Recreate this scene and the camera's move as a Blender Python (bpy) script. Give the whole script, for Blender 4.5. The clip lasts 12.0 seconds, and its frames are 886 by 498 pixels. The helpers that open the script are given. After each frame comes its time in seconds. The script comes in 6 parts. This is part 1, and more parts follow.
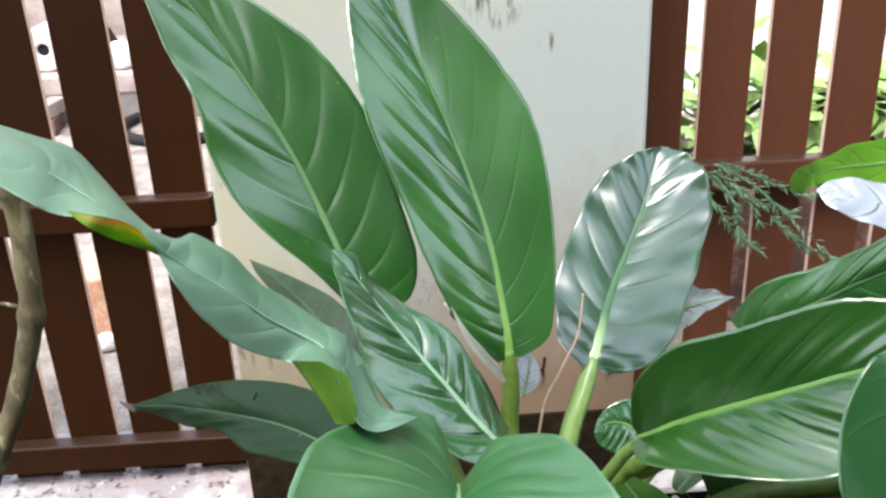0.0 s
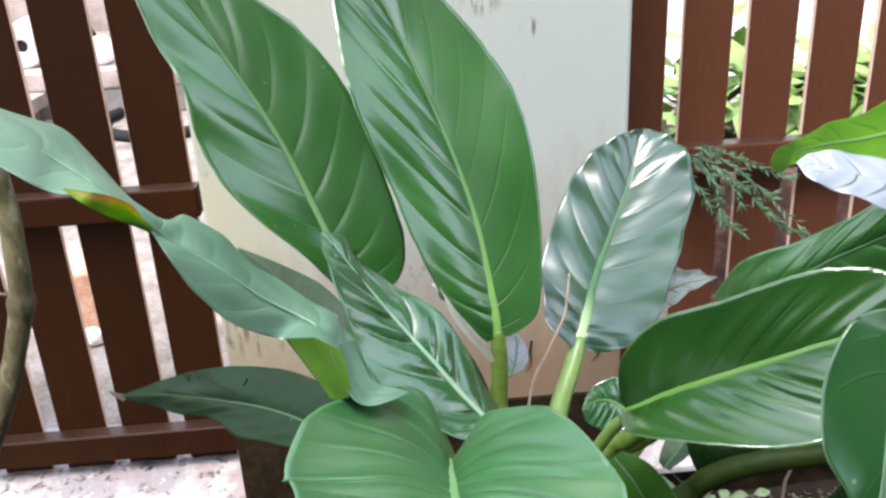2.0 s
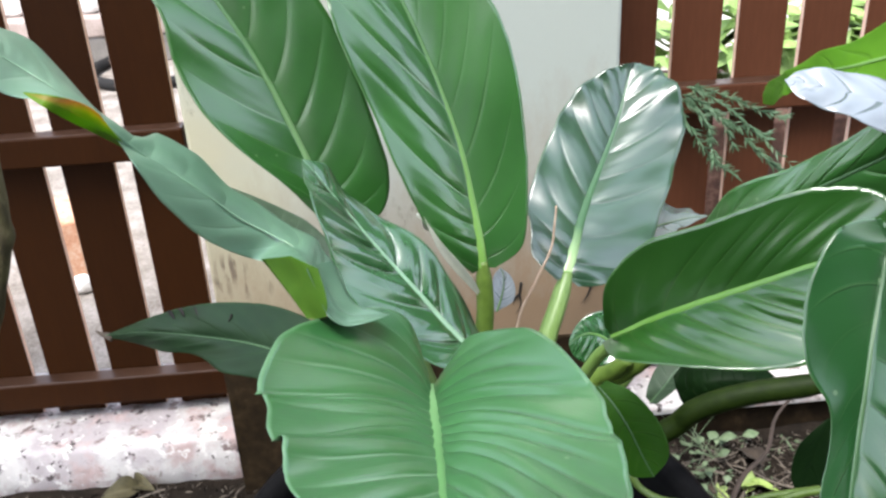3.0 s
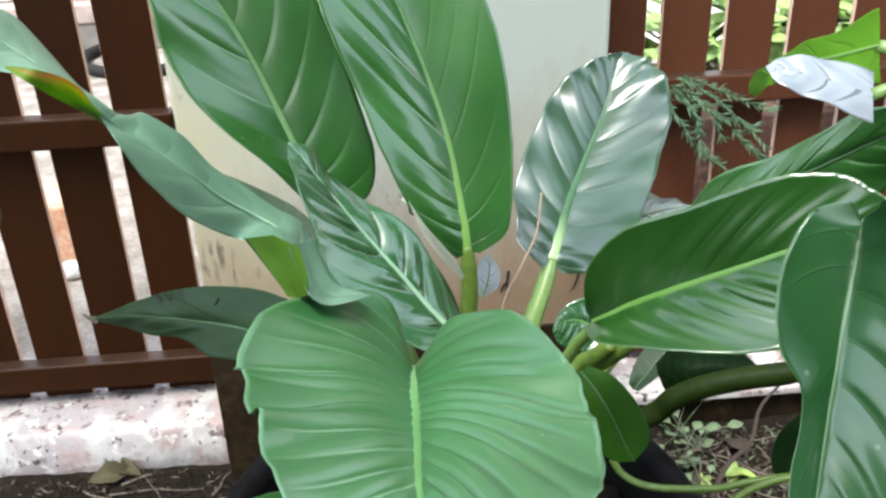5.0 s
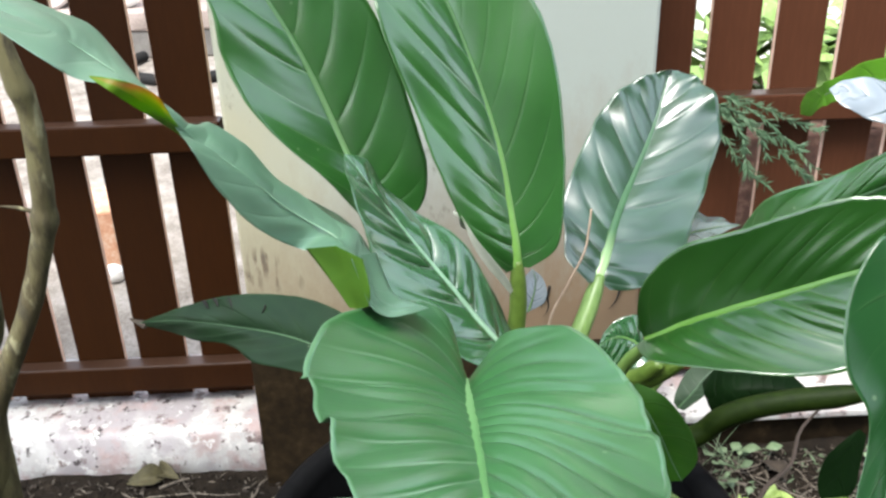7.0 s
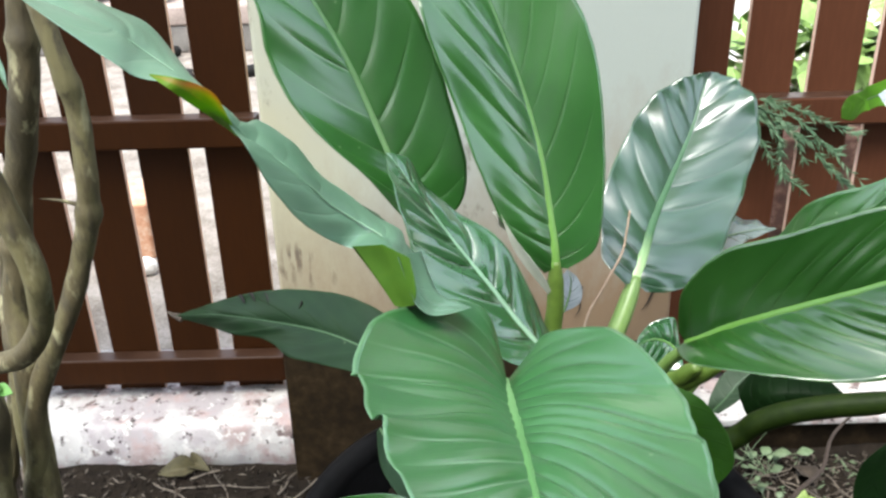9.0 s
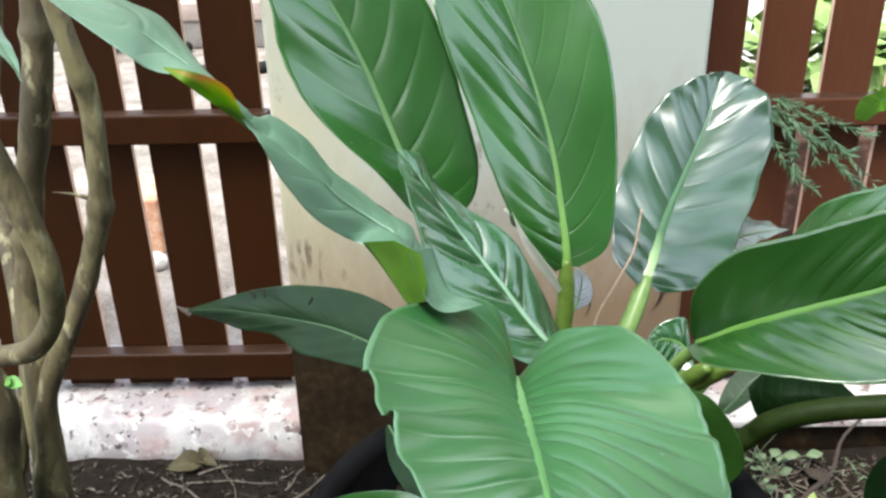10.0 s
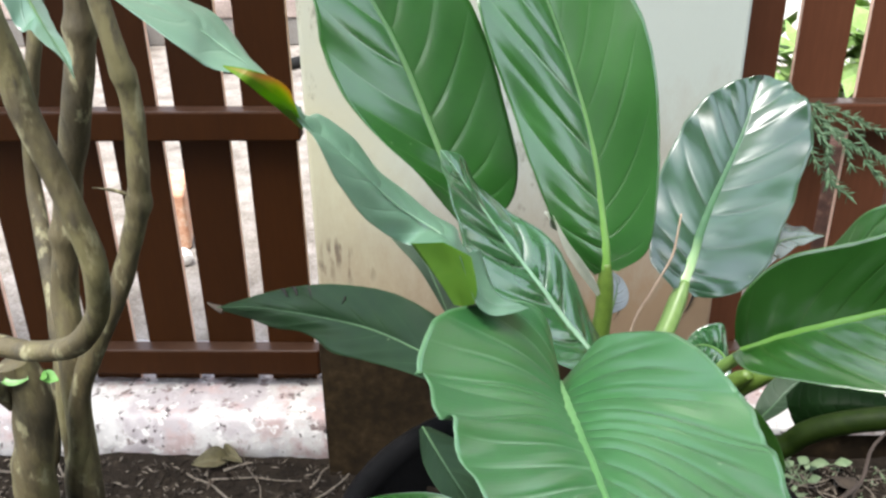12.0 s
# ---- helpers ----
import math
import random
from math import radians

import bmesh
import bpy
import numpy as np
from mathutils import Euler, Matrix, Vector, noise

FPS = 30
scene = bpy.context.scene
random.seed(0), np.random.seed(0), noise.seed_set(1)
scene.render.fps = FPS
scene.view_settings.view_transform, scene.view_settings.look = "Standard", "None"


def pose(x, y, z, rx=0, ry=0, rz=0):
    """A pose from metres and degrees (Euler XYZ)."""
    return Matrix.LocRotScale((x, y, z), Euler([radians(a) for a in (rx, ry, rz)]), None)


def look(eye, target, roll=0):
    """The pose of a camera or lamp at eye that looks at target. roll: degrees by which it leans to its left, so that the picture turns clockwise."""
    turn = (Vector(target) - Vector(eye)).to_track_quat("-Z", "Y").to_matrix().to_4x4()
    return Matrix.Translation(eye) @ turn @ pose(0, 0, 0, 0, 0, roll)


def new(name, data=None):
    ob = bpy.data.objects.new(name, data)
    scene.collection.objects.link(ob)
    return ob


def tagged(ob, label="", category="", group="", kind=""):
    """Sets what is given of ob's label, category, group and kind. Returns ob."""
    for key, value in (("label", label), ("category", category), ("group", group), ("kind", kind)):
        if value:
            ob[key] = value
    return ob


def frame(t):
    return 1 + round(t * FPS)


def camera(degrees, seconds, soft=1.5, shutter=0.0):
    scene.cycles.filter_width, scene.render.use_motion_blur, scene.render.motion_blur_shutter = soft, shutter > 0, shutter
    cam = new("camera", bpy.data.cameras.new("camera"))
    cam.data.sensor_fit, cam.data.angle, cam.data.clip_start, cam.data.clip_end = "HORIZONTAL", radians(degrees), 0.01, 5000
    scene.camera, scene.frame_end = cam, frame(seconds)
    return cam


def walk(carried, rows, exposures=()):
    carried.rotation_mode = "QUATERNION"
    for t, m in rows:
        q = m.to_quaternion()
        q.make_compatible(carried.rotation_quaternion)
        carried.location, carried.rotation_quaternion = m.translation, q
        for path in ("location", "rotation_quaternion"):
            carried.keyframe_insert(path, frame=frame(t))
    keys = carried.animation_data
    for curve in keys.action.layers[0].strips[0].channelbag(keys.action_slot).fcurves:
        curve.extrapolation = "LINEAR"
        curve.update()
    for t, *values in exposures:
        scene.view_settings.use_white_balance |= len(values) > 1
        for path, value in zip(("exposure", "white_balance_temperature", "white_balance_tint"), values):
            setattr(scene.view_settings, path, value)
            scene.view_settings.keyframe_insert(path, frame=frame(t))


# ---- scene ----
cam = camera(51.2, 12.0, soft=2.5)
PATH = [
    (0, (0.029, 0.059, 1.273), (0.087, 1.89, 0.469), -2.5),
    (0.5, (0.025, 0.059, 1.276), (0.086, 1.895, 0.485), -2.2),
    (1, (0.021, 0.058, 1.279), (0.084, 1.899, 0.499), -2.3),
    (1.5, (0.02, 0.058, 1.275), (0.092, 1.897, 0.493), -2.5),
    (2, (0.024, 0.045, 1.266), (0.116, 1.868, 0.448), -3.0),
    (2.5, (0.03, 0.043, 1.245), (0.128, 1.847, 0.387), -3.1),
    (3, (0.034, 0.045, 1.236), (0.128, 1.827, 0.333), -3.0),
    (3.5, (0.039, 0.051, 1.229), (0.134, 1.818, 0.297), -2.8),
    (5.3, (0.041, 0.035, 1.232), (0.149, 1.812, 0.321), -2.1),
    (5.5, (0.037, 0.036, 1.234), (0.139, 1.816, 0.328), -2.0),
    (6, (0.028, 0.032, 1.237), (0.111, 1.819, 0.342), -1.9),
    (6.5, (0.022, 0.035, 1.236), (0.086, 1.824, 0.343), -1.8),
    (7, (0.019, 0.034, 1.235), (0.067, 1.823, 0.342), -1.7),
    (9, (0.004, 0.031, 1.239), (0.0, 1.819, 0.342), -1.5),
    (9.5, (0.003, 0.032, 1.237), (-0.01, 1.818, 0.338), -1.4),
    (10, (0.002, 0.032, 1.237), (-0.021, 1.818, 0.338), -1.2),
    (10.5, (-0.006, 0.032, 1.237), (-0.041, 1.818, 0.337), -1.0),
    (11, (-0.015, 0.034, 1.236), (-0.061, 1.819, 0.336), -0.8),
    (11.5, (-0.019, 0.035, 1.236), (-0.074, 1.82, 0.335), -0.8),
    (12, (-0.021, 0.037, 1.237), (-0.079, 1.822, 0.337), -0.8),
]
SKY, SUN = 0.12, 1.0
EXPOSURES = [(0.0, 2.79, 6560, 13), (2.0, 2.80, 6450, 15), (3.5, 2.80, 6560, 9), (6.0, 2.78, 6580, 7), (9.0, 2.80, 6600, 7), (12.0, 2.81, 6660, 9)]
walk(cam, [(t, look(eye, target, roll)) for t, eye, target, roll in PATH], EXPOSURES)


# ---- world and light ----
world = bpy.data.worlds.new("overcast_sky")
scene.world = world
world.use_nodes = True
wn = world.node_tree
sky = wn.nodes.new("ShaderNodeTexSky")
sky.sky_type = 'NISHITA'
sky.sun_disc = False
sky.sun_elevation = radians(62)
sky.sun_rotation = radians(200)
sky.dust_density = 1.6
sky.ozone_density = 1.0
sky.air_density = 1.0
wn.nodes["Background"].inputs["Strength"].default_value = SKY
cloud = wn.nodes.new("ShaderNodeHueSaturation")
cloud.inputs["Saturation"].default_value = 0.54
wn.links.new(sky.outputs["Color"], cloud.inputs["Color"])
wn.links.new(cloud.outputs["Color"], wn.nodes["Background"].inputs["Color"])

sun = bpy.data.lights.new("sun", 'SUN')
sun.energy = SUN
sun.angle = radians(25)
sun.color = (1.0, 0.98, 0.95)
sun_ob = new("sun", sun)
sun_ob.matrix_world = look((-0.8, -1.2, 4.5), (0, 0.6, 0))


# ---- materials ----
def base_mat(name):
    m = bpy.data.materials.new(name)
    m.use_nodes = True
    return m, m.node_tree.nodes, m.node_tree.links, m.node_tree.nodes["Principled BSDF"]


def ramp(nodes, stops):
    r = nodes.new("ShaderNodeValToRGB")
    while len(r.color_ramp.elements) < len(stops):
        r.color_ramp.elements.new(0.5)
    for e, (p, c) in zip(r.color_ramp.elements, stops):
        e.position = p
        e.color = (*c, 1)
    return r


def noisy(name, stops, scale=20.0, detail=8.0, rough=0.6, bump=0.3, bump_scale=120.0, stretch=(1, 1, 1), per_object=0.0, metal=0.0, spec=0.5, distance=0.002):
    """Two-scale noise colour with fine relief, in object coordinates."""
    m, n, l, p = base_mat(name)
    tc = n.new("ShaderNodeTexCoord")
    mp = n.new("ShaderNodeMapping")
    mp.inputs["Scale"].default_value = stretch
    l.new(tc.outputs["Object"], mp.inputs["Vector"])
    big = n.new("ShaderNodeTexNoise")
    big.inputs["Scale"].default_value = scale
    big.inputs["Detail"].default_value = detail
    big.inputs["Roughness"].default_value = 0.65
    fine = n.new("ShaderNodeTexNoise")
    fine.inputs["Scale"].default_value = bump_scale
    fine.inputs["Detail"].default_value = 5
    for x in (big, fine):
        l.new(mp.outputs["Vector"], x.inputs["Vector"])
    fac = n.new("ShaderNodeMath")
    fac.operation = 'MULTIPLY_ADD'
    fac.inputs[1].default_value = 0.35
    l.new(fine.outputs["Fac"], fac.inputs[0])
    sub = n.new("ShaderNodeMath")
    sub.operation = 'MULTIPLY'
    sub.inputs[1].default_value = 0.65
    l.new(big.outputs["Fac"], sub.inputs[0])
    l.new(sub.outputs[0], fac.inputs[2])
    r = ramp(n, stops)
    l.new(fac.outputs[0], r.inputs["Fac"])
    colour = r.outputs["Color"]
    if per_object:
        oi = n.new("ShaderNodeObjectInfo")
        hs = n.new("ShaderNodeHueSaturation")
        mr = n.new("ShaderNodeMapRange")
        mr.inputs["To Min"].default_value = 1 - per_object
        mr.inputs["To Max"].default_value = 1 + per_object
        l.new(oi.outputs["Random"], mr.inputs["Value"])
        l.new(mr.outputs["Result"], hs.inputs["Value"])
        l.new(colour, hs.inputs["Color"])
        colour = hs.outputs["Color"]
    l.new(colour, p.inputs["Base Color"])
    p.inputs["Roughness"].default_value = rough
    p.inputs["Metallic"].default_value = metal
    p.inputs["Specular IOR Level"].default_value = spec
    if bump:
        b = n.new("ShaderNodeBump")
        b.inputs["Strength"].default_value = bump
        b.inputs["Distance"].default_value = distance
        l.new(fac.outputs[0], b.inputs["Height"])
        l.new(b.outputs["Normal"], p.inputs["Normal"])
    return m


def leaf_mat(name, dark, light, vein, rough=0.30, coat=0.8, glow=0.12, lines=0.22, spec=0.8, press=1.0, deep=0.2, coat_rough=0.16, sides=(1.0, 1.0), vary=0.9, width=0.012):
    """Leathery leaf: U counts the side veins (one at each half), the midrib lies at V = 0.5."""
    m, n, l, p = base_mat(name)
    uv = n.new("ShaderNodeUVMap")
    sep = n.new("ShaderNodeSeparateXYZ")
    l.new(uv.outputs["UV"], sep.inputs[0])
    tc = n.new("ShaderNodeTexCoord")

    def calc(op, a, b=None, c=None):
        q = n.new("ShaderNodeMath")
        q.operation = op
        for i, v in enumerate((a, b, c)):
            if v is None:
                continue
            if isinstance(v, (int, float)):
                q.inputs[i].default_value = v
            else:
                l.new(v, q.inputs[i])
        return q.outputs[0]

    main = calc('MULTIPLY', calc('COSINE', calc('MULTIPLY', sep.outputs["X"], 2 * math.pi)), -1.0)
    line = n.new("ShaderNodeMapRange")
    line.inputs["From Min"].default_value = 1.0 - width
    line.inputs["From Max"].default_value = 1.0
    l.new(main, line.inputs["Value"])
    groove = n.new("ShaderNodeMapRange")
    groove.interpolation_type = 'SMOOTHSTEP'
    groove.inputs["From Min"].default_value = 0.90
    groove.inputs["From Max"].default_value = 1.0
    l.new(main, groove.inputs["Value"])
    # every side vein is pressed in more or less deeply
    rank = n.new("ShaderNodeTexWhiteNoise")
    rank.noise_dimensions = '2D'
    pair = n.new("ShaderNodeCombineXYZ")
    l.new(calc('FLOOR', sep.outputs["X"]), pair.inputs["X"])
    l.new(calc('ROUND', sep.outputs["Y"]), pair.inputs["Y"])
    l.new(pair.outputs[0], rank.inputs["Vector"])
    depth = calc('MULTIPLY_ADD', rank.outputs["Value"], vary, 1.05 - vary)
    # side light put into colour: paler veins on one half, darker grooves opposite
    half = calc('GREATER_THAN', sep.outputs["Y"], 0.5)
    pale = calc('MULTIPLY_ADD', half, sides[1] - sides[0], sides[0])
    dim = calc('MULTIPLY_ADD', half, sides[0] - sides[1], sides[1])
    fine = calc('SINE', calc('MULTIPLY', sep.outputs["X"], 2 * math.pi * 9))
    out = calc('ABSOLUTE', calc('SUBTRACT', sep.outputs["Y"], 0.5))
    fade = n.new("ShaderNodeMapRange")
    fade.inputs["From Min"].default_value = 0.5
    fade.inputs["From Max"].default_value = 0.25
    l.new(out, fade.inputs["Value"])
    big = n.new("ShaderNodeTexNoise")
    big.inputs["Scale"].default_value = 9
    big.inputs["Detail"].default_value = 6
    l.new(tc.outputs["Object"], big.inputs["Vector"])
    r = ramp(n, [(0.32, dark), (0.68, light)])
    mixed = calc('MULTIPLY_ADD', main, 0.03, big.outputs["Fac"])
    l.new(mixed, r.inputs["Fac"])
    mx = n.new("ShaderNodeMix")
    mx.data_type = 'RGBA'
    l.new(calc('MULTIPLY', calc('MULTIPLY', calc('MULTIPLY', line.outputs["Result"], depth), fade.outputs["Result"]), calc('MULTIPLY', pale, lines * 1.6)), mx.inputs["Factor"])
    l.new(r.outputs["Color"], mx.inputs["A"])
    mx.inputs["B"].default_value = (*vein, 1)
    colour = mx.outputs["Result"]
    # crease shade multiplied into the green along the sunken side veins
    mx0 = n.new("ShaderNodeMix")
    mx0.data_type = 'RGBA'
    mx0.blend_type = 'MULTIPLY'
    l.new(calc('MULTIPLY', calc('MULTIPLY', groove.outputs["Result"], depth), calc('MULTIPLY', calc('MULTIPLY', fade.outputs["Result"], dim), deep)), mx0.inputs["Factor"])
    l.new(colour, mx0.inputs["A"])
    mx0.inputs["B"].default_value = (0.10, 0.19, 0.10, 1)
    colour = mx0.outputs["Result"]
    # pale thin margin
    rim = n.new("ShaderNodeMapRange")
    rim.inputs["From Min"].default_value = 0.488
    rim.inputs["From Max"].default_value = 0.5
    l.new(out, rim.inputs["Value"])
    mx2 = n.new("ShaderNodeMix")
    mx2.data_type = 'RGBA'
    l.new(calc('MULTIPLY', rim.outputs["Result"], 0.22), mx2.inputs["Factor"])
    l.new(colour, mx2.inputs["A"])
    mx2.inputs["B"].default_value = (*vein, 1)
    colour = mx2.outputs["Result"]
    # dust specks and small scars
    sp = n.new("ShaderNodeTexVoronoi")
    sp.inputs["Scale"].default_value = 27
    l.new(tc.outputs["Object"], sp.inputs["Vector"])
    dot = n.new("ShaderNodeMapRange")
    dot.inputs["From Min"].default_value = 0.05
    dot.inputs["From Max"].default_value = 0.03
    l.new(sp.outputs["Distance"], dot.inputs["Value"])
    mx3 = n.new("ShaderNodeMix")
    mx3.data_type = 'RGBA'
    l.new(calc('MULTIPLY', dot.outputs["Result"], 0.16), mx3.inputs["Factor"])
    l.new(colour, mx3.inputs["A"])
    mx3.inputs["B"].default_value = (0.32, 0.42, 0.25, 1)
    colour = mx3.outputs["Result"]
    l.new(colour, p.inputs["Base Color"])
    rr = n.new("ShaderNodeMapRange")
    rr.inputs["To Min"].default_value = rough - 0.07
    rr.inputs["To Max"].default_value = rough + 0.1
    l.new(big.outputs["Fac"], rr.inputs["Value"])
    l.new(rr.outputs["Result"], p.inputs["Roughness"])
    p.inputs["Specular IOR Level"].default_value = spec
    p.inputs["Coat Weight"].default_value = coat
    p.inputs["Coat Roughness"].default_value = coat_rough
    p.inputs["Coat IOR"].default_value = 1.75
    h = calc('MULTIPLY_ADD', fine, 0.015, calc('MULTIPLY', big.outputs["Fac"], 0.5))
    h = calc('MULTIPLY_ADD', calc('MULTIPLY', calc('MULTIPLY', groove.outputs["Result"], depth), fade.outputs["Result"]), -1.0 * press, h)
    b = n.new("ShaderNodeBump")
    b.inputs["Strength"].default_value = 0.6
    b.inputs["Distance"].default_value = 0.0012
    l.new(h, b.inputs["Height"])
    l.new(b.outputs["Normal"], p.inputs["Normal"])
    tr = n.new("ShaderNodeBsdfTranslucent")
    hs = n.new("ShaderNodeHueSaturation")
    hs.inputs["Saturation"].default_value = 1.25
    hs.inputs["Value"].default_value = 1.5
    l.new(colour, hs.inputs["Color"])
    l.new(hs.outputs["Color"], tr.inputs["Color"])
    ms = n.new("ShaderNodeMixShader")
    ms.inputs["Fac"].default_value = glow
    l.new(p.outputs["BSDF"], ms.inputs[1])
    l.new(tr.outputs["BSDF"], ms.inputs[2])
    l.new(ms.outputs["Shader"], n["Material Output"].inputs["Surface"])
    return m


def rib_mat(name, base, tip, reach=0.62):
    """Fleshy midrib that grows duller towards the leaf's tip."""
    m, n, l, p = base_mat(name)
    uv = n.new("ShaderNodeUVMap")
    sep = n.new("ShaderNodeSeparateXYZ")
    l.new(uv.outputs["UV"], sep.inputs[0])
    r = ramp(n, [(0.05, base), (reach, tip)])
    l.new(sep.outputs["X"], r.inputs["Fac"])
    tc = n.new("ShaderNodeTexCoord")
    no = n.new("ShaderNodeTexNoise")
    no.inputs["Scale"].default_value = 55
    no.inputs["Detail"].default_value = 5
    l.new(tc.outputs["Object"], no.inputs["Vector"])
    hs = n.new("ShaderNodeHueSaturation")
    mr = n.new("ShaderNodeMapRange")
    mr.inputs["To Min"].default_value = 0.85
    mr.inputs["To Max"].default_value = 1.15
    l.new(no.outputs["Fac"], mr.inputs["Value"])
    l.new(mr.outputs["Result"], hs.inputs["Value"])
    l.new(r.outputs["Color"], hs.inputs["Color"])
    l.new(hs.outputs["Color"], p.inputs["Base Color"])
    p.inputs["Roughness"].default_value = 0.36
    return m


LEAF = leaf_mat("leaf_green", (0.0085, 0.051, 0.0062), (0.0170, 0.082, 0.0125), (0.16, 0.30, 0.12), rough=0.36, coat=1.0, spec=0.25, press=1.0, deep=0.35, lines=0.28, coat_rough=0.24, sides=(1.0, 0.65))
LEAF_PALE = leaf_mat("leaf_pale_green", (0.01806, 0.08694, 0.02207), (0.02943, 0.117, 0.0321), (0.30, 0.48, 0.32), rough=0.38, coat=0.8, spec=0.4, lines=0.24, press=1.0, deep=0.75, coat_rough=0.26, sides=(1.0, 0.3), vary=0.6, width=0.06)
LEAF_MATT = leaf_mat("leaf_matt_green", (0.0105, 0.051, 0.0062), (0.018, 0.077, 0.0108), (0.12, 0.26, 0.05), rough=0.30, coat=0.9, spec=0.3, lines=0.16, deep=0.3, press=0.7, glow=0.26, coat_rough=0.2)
# pale bluish base stands in for sky reflected on the blade
LEAF_SHEEN = leaf_mat("leaf_bluish_sky_sheen", (0.070, 0.153, 0.094), (0.104, 0.207, 0.130), (0.34, 0.50, 0.36), rough=0.40, coat=0.45, lines=0.10, deep=0.12, press=0.45, coat_rough=0.28)
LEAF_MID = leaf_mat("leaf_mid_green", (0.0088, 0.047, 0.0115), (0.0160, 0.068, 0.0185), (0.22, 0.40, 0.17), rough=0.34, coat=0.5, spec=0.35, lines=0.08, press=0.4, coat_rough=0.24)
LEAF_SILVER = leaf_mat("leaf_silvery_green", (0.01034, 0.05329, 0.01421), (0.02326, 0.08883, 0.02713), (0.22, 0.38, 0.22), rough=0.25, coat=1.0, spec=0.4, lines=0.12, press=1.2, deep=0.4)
# shade under the other leaves is put into this darkened green
LEAF_DARK = leaf_mat("leaf_shade_darkened", (0.002, 0.008, 0.0016), (0.004, 0.0136, 0.0028), (0.05, 0.11, 0.04), rough=0.5, coat=0.0, spec=0.05, lines=0.0)
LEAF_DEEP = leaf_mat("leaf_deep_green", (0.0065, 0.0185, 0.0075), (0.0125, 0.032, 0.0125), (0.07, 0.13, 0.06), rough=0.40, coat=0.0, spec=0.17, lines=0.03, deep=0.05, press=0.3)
LEAF_DULL = leaf_mat("leaf_dull_green", (0.022, 0.042, 0.022), (0.045, 0.075, 0.042), (0.10, 0.15, 0.09), rough=0.5, coat=0.0, spec=0.25, lines=0.05, deep=0.1)
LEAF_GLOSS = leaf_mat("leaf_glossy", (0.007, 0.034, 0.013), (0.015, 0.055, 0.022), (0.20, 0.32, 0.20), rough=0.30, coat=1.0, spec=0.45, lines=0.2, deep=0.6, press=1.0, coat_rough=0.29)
LEAF_LIME = leaf_mat("leaf_lime", (0.050, 0.150, 0.005), (0.085, 0.22, 0.010), (0.14, 0.28, 0.04), rough=0.5, coat=0.0, spec=0.2, glow=0.35)
LEAF_OLIVE = leaf_mat("leaf_olive", (0.014, 0.055, 0.004), (0.024, 0.078, 0.006), (0.09, 0.17, 0.02), rough=0.5, coat=0.0, spec=0.15, lines=0.1, glow=0.2)
# whitish and grey bases hold painted sky sheen; deep=0.95 adds dark reflections
LEAF_WHITE = leaf_mat("leaf_white_sky_sheen", (0.10, 0.12, 0.13), (0.26, 0.30, 0.33), (0.5, 0.55, 0.5), rough=0.2, coat=1.0, spec=0.5, deep=0.95, lines=0.0, coat_rough=0.1)
LEAF_GREY = leaf_mat("leaf_grey_sky_sheen", (0.15, 0.21, 0.20), (0.24, 0.31, 0.30), (0.3, 0.4, 0.3), rough=0.22, coat=1.0, spec=0.8)
RIB_PALE = rib_mat("midrib_grey_green", (0.12, 0.22, 0.090), (0.050, 0.115, 0.048))
RIB_WAX = rib_mat("midrib_waxy_green", (0.17, 0.28, 0.18), (0.14, 0.25, 0.16))
RIB_DULL = rib_mat("midrib_dull_green", (0.055, 0.11, 0.045), (0.035, 0.08, 0.035))
RIB_LIGHT = rib_mat("midrib_light_green", (0.125, 0.25, 0.10), (0.075, 0.19, 0.06))
RIB_YELLOW = rib_mat("midrib_yellow_green", (0.060, 0.150, 0.015), (0.040, 0.11, 0.012))
RIB_STRONG = rib_mat("midrib_whitish_base", (0.27, 0.41, 0.18), (0.032, 0.085, 0.036), 0.24)
RIB = rib_mat("midrib_pale_green", (0.095, 0.20, 0.038), (0.042, 0.105, 0.030))
PETIOLE = noisy("petiole_green", [(0.3, (0.070, 0.135, 0.024)), (0.7, (0.125, 0.205, 0.055))], scale=30, rough=0.42, bump=0.2, stretch=(1, 1, 0.25))


